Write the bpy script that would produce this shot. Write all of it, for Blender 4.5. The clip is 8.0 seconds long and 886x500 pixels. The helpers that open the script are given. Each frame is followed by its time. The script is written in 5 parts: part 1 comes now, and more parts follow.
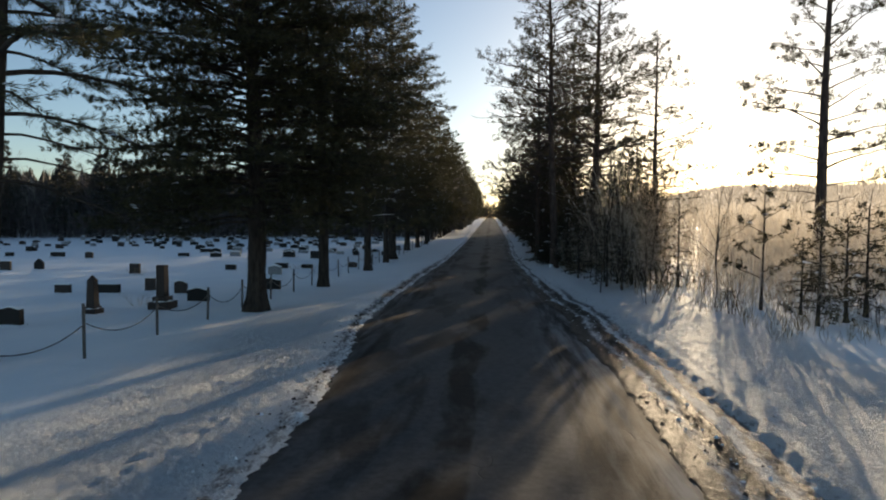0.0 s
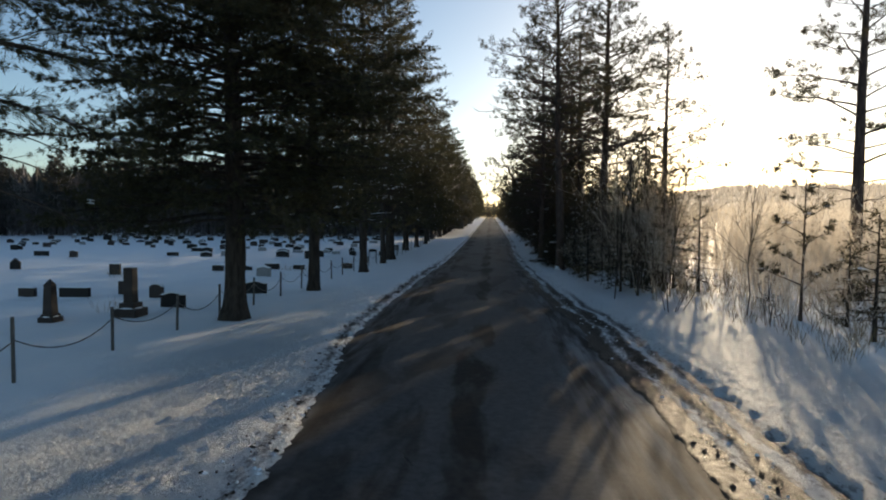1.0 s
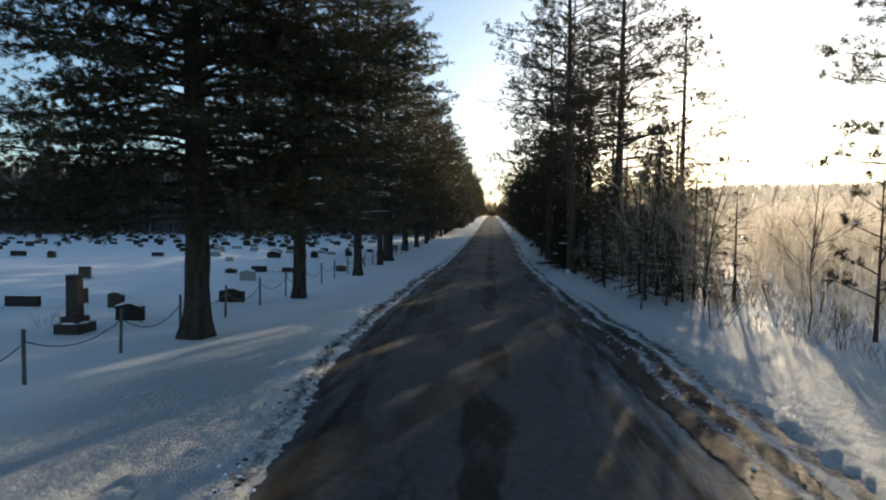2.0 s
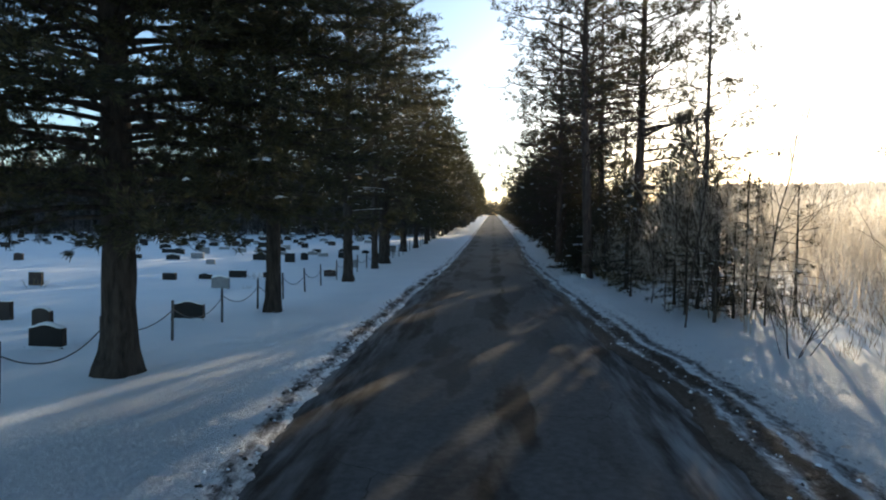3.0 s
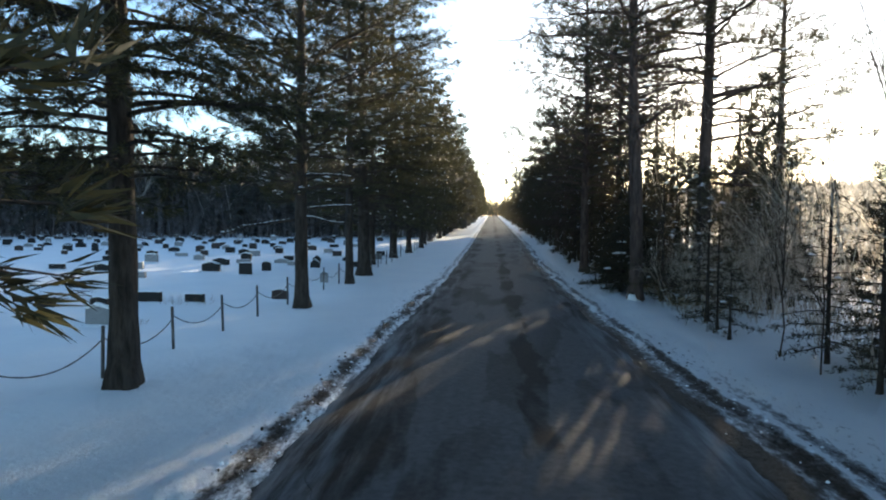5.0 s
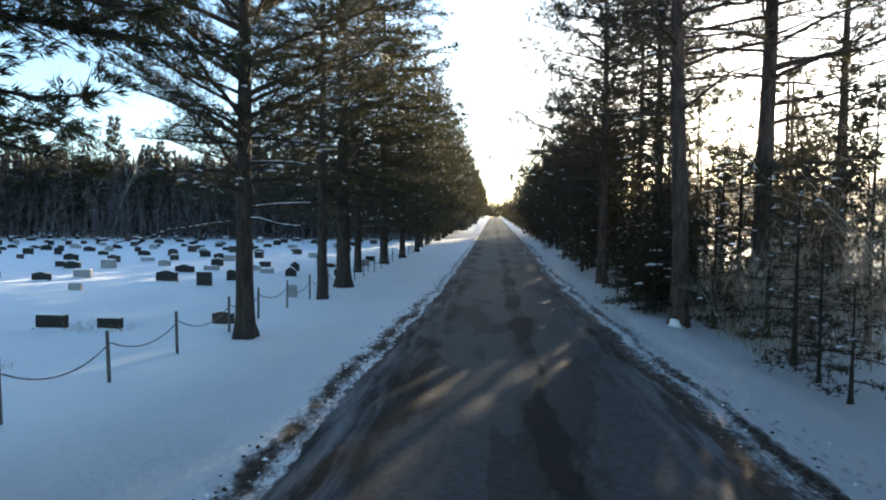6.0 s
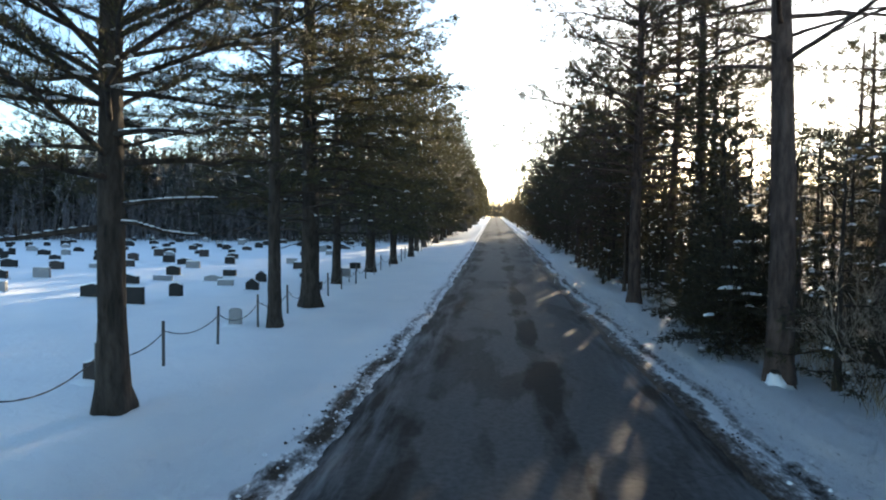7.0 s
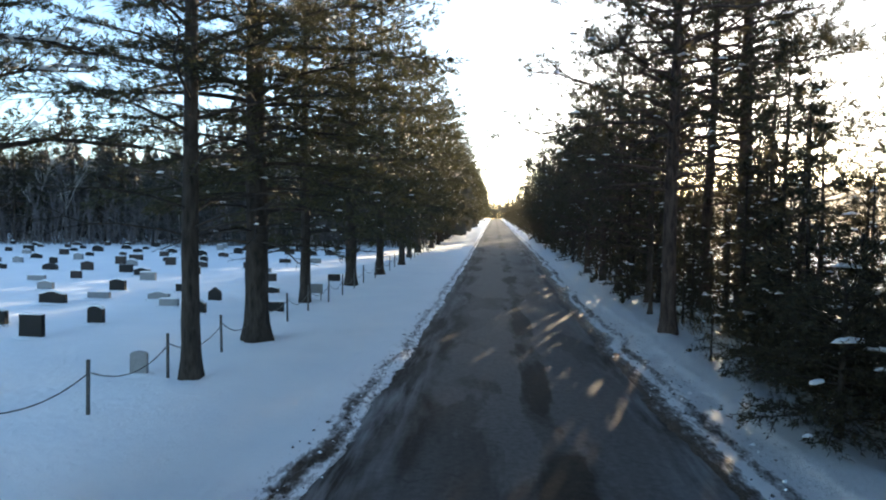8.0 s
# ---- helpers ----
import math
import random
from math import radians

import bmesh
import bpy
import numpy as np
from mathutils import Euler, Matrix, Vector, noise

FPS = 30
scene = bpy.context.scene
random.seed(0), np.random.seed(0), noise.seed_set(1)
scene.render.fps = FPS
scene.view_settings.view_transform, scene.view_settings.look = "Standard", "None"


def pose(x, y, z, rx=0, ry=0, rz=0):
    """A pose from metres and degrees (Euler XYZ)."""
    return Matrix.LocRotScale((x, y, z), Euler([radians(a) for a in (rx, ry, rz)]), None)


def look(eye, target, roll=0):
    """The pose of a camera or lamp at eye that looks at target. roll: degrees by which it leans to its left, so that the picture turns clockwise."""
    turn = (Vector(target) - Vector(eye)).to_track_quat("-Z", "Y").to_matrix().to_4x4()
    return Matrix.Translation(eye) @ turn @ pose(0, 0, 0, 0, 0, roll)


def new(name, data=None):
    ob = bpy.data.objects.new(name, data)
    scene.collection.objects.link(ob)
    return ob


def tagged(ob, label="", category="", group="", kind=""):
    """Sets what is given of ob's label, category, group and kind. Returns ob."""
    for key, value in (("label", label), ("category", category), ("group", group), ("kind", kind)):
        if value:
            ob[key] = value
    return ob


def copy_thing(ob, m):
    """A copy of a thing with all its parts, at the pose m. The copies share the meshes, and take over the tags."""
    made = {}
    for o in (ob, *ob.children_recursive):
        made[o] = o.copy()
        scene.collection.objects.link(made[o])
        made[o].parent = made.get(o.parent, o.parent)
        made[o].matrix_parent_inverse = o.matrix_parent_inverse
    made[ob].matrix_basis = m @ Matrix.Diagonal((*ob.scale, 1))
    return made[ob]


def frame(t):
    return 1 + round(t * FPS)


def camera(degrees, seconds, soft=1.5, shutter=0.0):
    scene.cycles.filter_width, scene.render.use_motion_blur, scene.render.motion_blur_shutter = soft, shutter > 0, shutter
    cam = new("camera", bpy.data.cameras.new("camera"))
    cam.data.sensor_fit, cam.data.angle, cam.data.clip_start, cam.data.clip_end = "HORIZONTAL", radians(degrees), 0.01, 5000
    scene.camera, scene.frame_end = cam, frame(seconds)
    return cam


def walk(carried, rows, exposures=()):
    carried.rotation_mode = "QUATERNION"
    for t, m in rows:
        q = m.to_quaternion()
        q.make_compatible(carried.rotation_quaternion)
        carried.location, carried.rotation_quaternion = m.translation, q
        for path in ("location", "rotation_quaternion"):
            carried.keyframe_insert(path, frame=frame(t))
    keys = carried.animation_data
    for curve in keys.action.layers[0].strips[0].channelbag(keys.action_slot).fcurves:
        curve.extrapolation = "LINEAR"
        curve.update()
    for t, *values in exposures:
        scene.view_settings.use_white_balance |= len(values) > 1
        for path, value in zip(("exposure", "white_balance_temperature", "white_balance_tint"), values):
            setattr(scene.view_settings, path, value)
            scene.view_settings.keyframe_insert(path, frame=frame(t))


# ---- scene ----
cam = camera(73.7, 8.0, soft=2.0)
PATH = [
    (0, (0.415, 3.742, 2.936), (0.254, 5.734, 2.856), 0.1),
    (0.5, (0.325, 4.683, 2.935), (0.165, 6.675, 2.854), 0.2),
    (1, (0.218, 5.889, 2.943), (0.058, 7.881, 2.86), 0.3),
    (1.5, (0.091, 7.26, 2.966), (-0.07, 9.252, 2.881), 0.4),
    (3, (-0.367, 12.571, 2.999), (-0.532, 14.562, 2.909), 0.4),
    (3.5, (-0.511, 14.632, 3.007), (-0.676, 16.623, 2.917), 0.3),
    (4, (-0.664, 16.771, 2.977), (-0.829, 18.762, 2.889), 0.2),
    (4.5, (-0.81, 19.055, 3.003), (-0.974, 21.046, 2.914), 0.2),
    (6, (-0.934, 26.458, 3.132), (-1.103, 28.449, 3.047), 0.4),
    (6.5, (-1.029, 29.344, 3.206), (-1.2, 31.335, 3.12), 0.5),
    (7, (-1.159, 32.374, 3.279), (-1.329, 34.365, 3.194), 0.6),
    (7.5, (-1.217, 35.147, 3.439), (-1.387, 37.139, 3.357), 0.8),
    (8, (-1.082, 37.336, 3.571), (-1.254, 39.327, 3.49), 0.7),
]
EXPOSURES = [(0.0, 0.8, 6950, 10), (1.5, 1.0, 6700, 8), (3.0, 1.5, 6450, 7), (4.5, 2.0, 6350, 6), (6.0, 2.3, 6450, 6), (8.0, 2.58, 6600, 8)]
walk(cam, [(t, look(eye, target, roll)) for t, eye, target, roll in PATH], EXPOSURES)

# ---- light: low winter sun ahead, clear sky ----
SUN_AZ, SUN_EL = 19.5, 9.8           # degrees east of the road's line, degrees above the horizon
world = bpy.data.worlds.new("winter_sky")
scene.world = world
world.use_nodes = True
wn = world.node_tree.nodes
sky = wn.new("ShaderNodeTexSky")
sky.sky_type = "NISHITA"
sky.sun_disc = False
sky.sun_elevation = radians(SUN_EL)
sky.sun_rotation = radians(SUN_AZ)
sky.air_density, sky.dust_density, sky.ozone_density = 0.92, 0.6, 2.3
wn["Background"].inputs["Strength"].default_value = 0.092
world.node_tree.links.new(sky.outputs[0], wn["Background"].inputs["Color"])
sun_way = Vector((math.sin(radians(SUN_AZ)) * math.cos(radians(SUN_EL)), math.cos(radians(SUN_AZ)) * math.cos(radians(SUN_EL)), math.sin(radians(SUN_EL))))
sun = new("sun", bpy.data.lights.new("sun", "SUN"))
sun.data.energy, sun.data.angle, sun.data.color = 5.0, radians(0.55), (1.0, 0.80, 0.56)
sun.matrix_world = look(sun_way * 60, (0, 0, 0))


# ---- materials ----
def shader(name, rough=0.8, metal=0.0, spec=0.3):
    m = bpy.data.materials.new(name)
    m.use_nodes = True
    n, l = m.node_tree.nodes, m.node_tree.links
    b = n["Principled BSDF"]
    b.inputs["Roughness"].default_value, b.inputs["Metallic"].default_value = rough, metal
    b.inputs["Specular IOR Level"].default_value = spec
    return m, n, l, b


def coords(n, l, stretch=(1, 1, 1)):
    tc, mp = n.new("ShaderNodeTexCoord"), n.new("ShaderNodeMapping")
    mp.inputs["Scale"].default_value = stretch
    l.new(tc.outputs["Object"], mp.inputs["Vector"])
    return mp.outputs[0]


def noisy(n, l, scale, where=None, detail=5, rough=0.6, warp=0.0):
    t = n.new("ShaderNodeTexNoise")
    t.inputs["Scale"].default_value, t.inputs["Detail"].default_value = scale, detail
    t.inputs["Roughness"].default_value, t.inputs["Distortion"].default_value = rough, warp
    if where is not None:
        l.new(where, t.inputs["Vector"])
    return t.outputs[0]


def stops_into(r, stops):
    marks = r.color_ramp.elements
    marks.remove(marks[1])
    for k, (at, c) in enumerate(stops):
        e = marks[0] if k == 0 else marks.new(at)
        e.position = at
        e.color = (c, c, c, 1) if isinstance(c, (int, float)) else (*c, 1)


def ramp(n, l, value, stops):
    r = n.new("ShaderNodeValToRGB")
    stops_into(r, stops)
    l.new(value, r.inputs[0])
    return r.outputs[0]


def mixed(n, l, factor, a, b, how="MIX"):
    m = n.new("ShaderNodeMix")
    m.data_type, m.blend_type = "RGBA", how
    for value, slot in ((factor, 0), (a, 6), (b, 7)):
        if isinstance(value, (int, float)):
            m.inputs[slot].default_value = value
        elif isinstance(value, tuple):
            m.inputs[slot].default_value = (*value, 1)
        else:
            l.new(value, m.inputs[slot])
    return m.outputs[2]


def math_node(n, l, how, a, b=0.0):
    m = n.new("ShaderNodeMath")
    m.operation = how
    m.use_clamp = how in ("MULTIPLY", "ADD", "SUBTRACT")
    for value, slot in ((a, 0), (b, 1)):
        if isinstance(value, (int, float)):
            m.inputs[slot].default_value = value
        else:
            l.new(value, m.inputs[slot])
    return m.outputs[0]


def bump(n, l, b, height, strength, distance, under=None):
    u = n.new("ShaderNodeBump")
    u.inputs["Strength"].default_value, u.inputs["Distance"].default_value = strength, distance
    l.new(height, u.inputs["Height"])
    if under is not None:
        l.new(under, u.inputs["Normal"])
    l.new(u.outputs[0], b.inputs["Normal"])
    return u.outputs[0]


def snow_ground():
    m, n, l, b = shader("snow_and_dirt", 0.65, 0, 0.12)
    at = coords(n, l)
    big, mid, fine = noisy(n, l, 0.5, at), noisy(n, l, 5, at, 7), noisy(n, l, 30, at, 5, 0.7)
    clean = ramp(n, l, big, [(0.3, (0.82, 0.845, 0.86)), (0.7, (0.88, 0.895, 0.895))])
    grit = ramp(n, l, noisy(n, l, 28, at, 6), [(0.35, (0.020, 0.015, 0.011)), (0.55, (0.050, 0.037, 0.026)), (0.8, (0.13, 0.105, 0.082))])
    soil = n.new("ShaderNodeAttribute")
    soil.attribute_name = "soil"
    torn = n.new("ShaderNodeMath")
    torn.operation = "MULTIPLY_ADD"
    l.new(noisy(n, l, 11, coords(n, l, (1.0, 0.4, 1.0)), 8, 0.72), torn.inputs[0])
    torn.inputs[1].default_value = 1.5
    l.new(soil.outputs["Fac"], torn.inputs[2])
    torn = math_node(n, l, "MULTIPLY", torn.outputs[0], 0.5)
    fac = ramp(n, l, torn, [(0.60, 0.0), (0.68, 0.75), (0.76, 1.0)])
    slush = ramp(n, l, noisy(n, l, 19, at, 6), [(0.3, (0.20, 0.19, 0.185)), (0.7, (0.46, 0.46, 0.47))])
    l.new(mixed(n, l, fac, mixed(n, l, ramp(n, l, torn, [(0.50, 0.0), (0.58, 0.9)]), clean, slush), grit), b.inputs["Base Color"])
    l.new(ramp(n, l, math_node(n, l, "MULTIPLY", fac, mid), [(0.2, 0.7), (0.42, 0.58)]), b.inputs["Roughness"])
    crumb = n.new("ShaderNodeAttribute")
    crumb.attribute_name = "crumb"
    broken = noisy(n, l, 8, at, 8, 0.76)
    rough = math_node(n, l, "ADD", math_node(n, l, "MULTIPLY", math_node(n, l, "MULTIPLY", broken, crumb.outputs["Fac"]), 1.3), math_node(n, l, "MULTIPLY", mid, 0.25))
    first = bump(n, l, b, rough, 1.0, 0.2)
    bump(n, l, b, fine, 0.55, 0.028, first)
    return m


def asphalt():
    m, n, l, b = shader("damp_asphalt", 0.7, 0, 0.15)
    at, along = coords(n, l), coords(n, l, (1.0, 0.28, 1.0))
    patches = noisy(n, l, 0.75, along, 4, 0.55, 0.4)
    broad = noisy(n, l, 0.22, along, 3)
    grain = noisy(n, l, 140, at, 3)
    speck = noisy(n, l, 9, at, 6)
    split = n.new("ShaderNodeSeparateXYZ")
    l.new(at, split.inputs[0])
    wv = n.new("ShaderNodeMath")
    wv.operation = "MULTIPLY_ADD"
    l.new(noisy(n, l, 0.9, along, 5), wv.inputs[0])
    wv.inputs[1].default_value = 1.6
    l.new(split.outputs["X"], wv.inputs[2])
    # wet bands down the middle of the road and along both sides
    band = n.new("ShaderNodeValToRGB")
    band.color_ramp.interpolation = "EASE"
    stops_into(band, [((px + 5) / 10, v) for px, v in ((-3.6, 0.95), (-2.6, 0.8), (-2.0, 0.15), (-0.6, 0.15), (-0.3, 0.8), (0.1, 0.8), (0.35, 0.1), (1.5, 0.15), (2.2, 0.9))])
    shift = n.new("ShaderNodeMapRange")
    shift.inputs[1].default_value, shift.inputs[2].default_value = -4.2, 5.8
    l.new(wv.outputs[0], shift.inputs[0])
    l.new(shift.outputs[0], band.inputs[0])
    wet = math_node(n, l, "ADD", math_node(n, l, "MULTIPLY", band.outputs[0], 0.55), ramp(n, l, patches, [(0.46, 0.0), (0.56, 0.4)]))
    wet = math_node(n, l, "SUBTRACT", wet, math_node(n, l, "MULTIPLY", ramp(n, l, broad, [(0.4, 0.0), (0.65, 1.0)]), 0.25))
    wetness = ramp(n, l, wet, [(0.25, 0.0), (0.42, 0.5), (0.62, 1.0)])
    dry = ramp(n, l, speck, [(0.3, (0.044, 0.042, 0.041)), (0.7, (0.082, 0.079, 0.076))])
    damp = ramp(n, l, speck, [(0.3, (0.012, 0.0095, 0.0075)), (0.75, (0.030, 0.023, 0.017))])
    colour = mixed(n, l, wetness, dry, damp)
    cracks = n.new("ShaderNodeTexVoronoi")
    cracks.feature = "DISTANCE_TO_EDGE"
    cracks.inputs["Scale"].default_value = 0.8
    warp = n.new("ShaderNodeMix")
    warp.data_type = "VECTOR"
    warp.inputs[0].default_value = 0.25
    tex = n.new("ShaderNodeTexNoise")
    tex.inputs["Scale"].default_value, tex.inputs["Detail"].default_value = 2.2, 5
    l.new(at, tex.inputs["Vector"])
    l.new(at, warp.inputs[4])
    l.new(tex.outputs[1], warp.inputs[5])
    l.new(warp.outputs[1], cracks.inputs["Vector"])
    line = ramp(n, l, cracks.outputs[0], [(0.0, 1.0), (0.008, 0.0)])
    where = ramp(n, l, noisy(n, l, 0.35, at, 2), [(0.52, 0.0), (0.66, 0.8)])
    crack = math_node(n, l, "MULTIPLY", line, where)
    sides = n.new("ShaderNodeValToRGB")
    stops_into(sides, [((px + 5) / 10, v) for px, v in ((-3.9, 1.0), (-3.2, 0.75), (-2.5, 0.1), (-1.0, 0.0), (1.3, 0.0), (1.8, 0.3), (2.3, 0.8), (2.8, 1.0))])
    l.new(shift.outputs[0], sides.inputs[0])
    film = noisy(n, l, 3.2, coords(n, l, (1.0, 0.10, 1.0)), 6, 0.65)
    slush = math_node(n, l, "MULTIPLY", math_node(n, l, "MULTIPLY", sides.outputs[0], ramp(n, l, film, [(0.44, 0.0), (0.66, 1.0)])), 0.55)
    colour = mixed(n, l, slush, colour, (0.36, 0.37, 0.38))
    l.new(mixed(n, l, crack, colour, (0.008, 0.007, 0.006)), b.inputs["Base Color"])
    l.new(ramp(n, l, math_node(n, l, "ADD", math_node(n, l, "MULTIPLY", wetness, 0.8), math_node(n, l, "MULTIPLY", speck, 0.2)), [(0.1, 0.72), (0.9, 0.80)]), b.inputs["Roughness"])
    first = bump(n, l, b, grain, 0.35, 0.006)
    second = bump(n, l, b, speck, 0.25, 0.02, first)
    u = n.new("ShaderNodeBump")
    u.invert = True
    u.inputs["Strength"].default_value, u.inputs["Distance"].default_value = 0.6, 0.02
    l.new(crack, u.inputs["Height"])
    l.new(second, u.inputs["Normal"])
    l.new(u.outputs[0], b.inputs["Normal"])
    return m


def bark(name, dark, light, scale=9.0):
    m, n, l, b = shader(name, 0.9, 0, 0.15)
    at = coords(n, l, (1, 1, 0.22))
    plates = noisy(n, l, scale, at, 6, 0.65, 0.3)
    stain = noisy(n, l, 1.2, coords(n, l), 3)
    base = ramp(n, l, plates, [(0.34, dark), (0.62, light)])
    l.new(mixed(n, l, ramp(n, l, stain, [(0.4, 0.0), (0.7, 0.45)]), base, tuple(c * 0.6 for c in dark)), b.inputs["Base Color"])
    bump(n, l, b, plates, 0.9, 0.05)
    return m


def needles(name, shade, tip, through_light=0.3):
    m, n, l, b = shader(name, 0.62, 0, 0.25)
    info, geo = n.new("ShaderNodeObjectInfo"), n.new("ShaderNodeNewGeometry")
    patch = noisy(n, l, 0.55, coords(n, l), 3)
    base = ramp(n, l, math_node(n, l, "ADD", math_node(n, l, "MULTIPLY", geo.outputs["Random Per Island"], 0.5), math_node(n, l, "MULTIPLY", patch, 0.5)), [(0.25, shade), (0.8, tip)])
    base = mixed(n, l, math_node(n, l, "MULTIPLY", info.outputs["Random"], 0.25), base, (0.05, 0.045, 0.028))
    l.new(base, b.inputs["Base Color"])
    glow = n.new("ShaderNodeBsdfTranslucent")
    l.new(base, glow.inputs["Color"])
    both = n.new("ShaderNodeMixShader")
    both.inputs[0].default_value = through_light
    l.new(b.outputs[0], both.inputs[1])
    l.new(glow.outputs[0], both.inputs[2])
    l.new(both.outputs[0], n["Material Output"].inputs["Surface"])
    return m


def plain(name, a, c, scale=6.0, rough=0.7, metal=0.0, relief=0.0, spec=0.3):
    m, n, l, b = shader(name, rough, metal, spec)
    at = coords(n, l)
    t = noisy(n, l, scale, at, 6)
    l.new(ramp(n, l, t, [(0.3, a), (0.7, c)]), b.inputs["Base Color"])
    if relief:
        bump(n, l, b, noisy(n, l, scale * 4, at, 4), 0.6, relief)
    return m


def granite(name, a, c, rough):
    m, n, l, b = shader(name, rough, 0, 0.18)
    at = coords(n, l)
    info = n.new("ShaderNodeObjectInfo")
    v = n.new("ShaderNodeTexVoronoi")
    v.inputs["Scale"].default_value = 90
    l.new(at, v.inputs["Vector"])
    stain = noisy(n, l, 3, at, 5)
    col = mixed(n, l, ramp(n, l, stain, [(0.3, 0.1), (0.8, 0.7)]), ramp(n, l, v.outputs[0], [(0.1, a), (0.7, c)]), a)
    l.new(mixed(n, l, math_node(n, l, "MULTIPLY", info.outputs["Random"], 0.25), col, c), b.inputs["Base Color"])
    bump(n, l, b, stain, 0.2, 0.01)
    return m


SNOW = plain("snow", (0.82, 0.845, 0.86), (0.88, 0.895, 0.90), 4, 0.65, 0, 0.015)
GROUND = snow_ground()
ASPHALT = asphalt()
BARK_GREY = bark("grey_brown_bark", (0.022, 0.018, 0.015), (0.072, 0.058, 0.048))
BARK_RED = bark("reddish_bark", (0.042, 0.030, 0.026), (0.125, 0.090, 0.075))
BARK_TWIG = bark("twig_bark", (0.045, 0.034, 0.028), (0.11, 0.088, 0.072), 14)
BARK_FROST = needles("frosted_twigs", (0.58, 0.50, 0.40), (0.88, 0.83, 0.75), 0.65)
# glow colour of the sunlit haze painted onto the far hills and their woods
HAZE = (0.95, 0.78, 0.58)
# far trees paled in their colour to stand for haze
HAZE_WOODS = needles("hazed_woods", (0.16, 0.14, 0.12), (0.46, 0.42, 0.38), 0.5)
BARK_BIRCH = plain("pale_birch_bark", (0.22, 0.20, 0.18), (0.55, 0.53, 0.50), 7, 0.7)
NEEDLE_PINE = needles("white_pine_needles", (0.014, 0.016, 0.010), (0.098, 0.090, 0.036), 0.25)
NEEDLE_RED = needles("red_pine_needles", (0.032, 0.033, 0.022), (0.110, 0.094, 0.054), 0.45)
NEEDLE_FIR = needles("fir_needles", (0.028, 0.029, 0.020), (0.110, 0.092, 0.052), 0.45)
# lighter, greyer needle colour that stands for the haze of distance
NEEDLE_FAR_HAZE = needles("hazed_distant_needles", (0.040, 0.042, 0.040), (0.10, 0.096, 0.080), 0.15)
STONE_BLACK = granite("black_granite", (0.008, 0.008, 0.008), (0.022, 0.021, 0.021), 0.5)
STONE_BROWN = granite("brown_granite", (0.024, 0.019, 0.017), (0.06, 0.047, 0.042), 0.5)
STONE_GREY = granite("grey_granite", (0.16, 0.16, 0.165), (0.33, 0.33, 0.33), 0.65)
STEEL = plain("weathered_steel", (0.06, 0.058, 0.055), (0.15, 0.14, 0.13), 12, 0.55, 0.6)
BARK_GREYWOOD = bark("grey_hardwood_twigs", (0.085, 0.075, 0.075), (0.20, 0.18, 0.175), 14)
DRY_GRASS = plain("dry_grass", (0.16, 0.115, 0.055), (0.34, 0.26, 0.14), 3, 0.8)


# ---- mesh helpers ----
def mesh_of(name, verts, faces, mat, smooth=False):
    me = bpy.data.meshes.new(name)
    me.from_pydata([tuple(v) for v in verts], [], [tuple(f) for f in faces])
    me.materials.append(mat)
    if smooth:
        me.shade_smooth()
    me.update()
    return me


def tri_mesh(name, tris, mat):
    """A mesh from an array of loose triangles (n, 3, 3)."""
    me = bpy.data.meshes.new(name)
    n = len(tris)
    me.vertices.add(n * 3)
    me.vertices.foreach_set("co", np.ascontiguousarray(tris, dtype=np.float32).ravel())
    me.loops.add(n * 3)
    me.loops.foreach_set("vertex_index", np.arange(n * 3, dtype=np.int32))
    me.polygons.add(n)
    me.polygons.foreach_set("loop_start", np.arange(0, n * 3, 3, dtype=np.int32))
    me.materials.append(mat)
    me.update(calc_edges=True)
    return me


def part(name, me, parent, label=""):
    ob = new(name, me)
    ob.parent = parent
    return tagged(ob, label)


def linked(bm, name, mat, parent=None, label="", smooth=False):
    me = bpy.data.meshes.new(name)
    bm.to_mesh(me)
    bm.free()
    me.materials.append(mat)
    if smooth:
        me.shade_smooth()
    ob = new(name, me)
    ob.parent = parent
    return tagged(ob, label)


class Tubes:
    """Gathers tapered round tubes into one mesh."""

    def __init__(self):
        self.v, self.f = [], []

    def add(self, path, radii, sides=5, cap=True):
        base = len(self.v)
        k = len(path)
        for i, p in enumerate(path):
            d = (path[min(i + 1, k - 1)] - path[max(i - 1, 0)])
            d = d / (np.linalg.norm(d) + 1e-9)
            side = np.cross(d, (0.0, 0.0, 1.0)) if abs(d[2]) < 0.9 else np.cross(d, (1.0, 0.0, 0.0))
            side = side / np.linalg.norm(side)
            up = np.cross(side, d)
            for j in range(sides):
                a = 2 * math.pi * j / sides
                self.v.append(p + radii[i] * (math.cos(a) * side + math.sin(a) * up))
        for i in range(k - 1):
            for j in range(sides):
                a, b = base + i * sides + j, base + i * sides + (j + 1) % sides
                self.f.append((a, b, b + sides, a + sides))
        if cap:
            self.f.append(tuple(base + (k - 1) * sides + j for j in range(sides)))

    def mesh(self, name, mat):
        return mesh_of(name, self.v, self.f, mat, True)


def unit(v):
    return v / (np.linalg.norm(v, axis=-1, keepdims=True) + 1e-9)


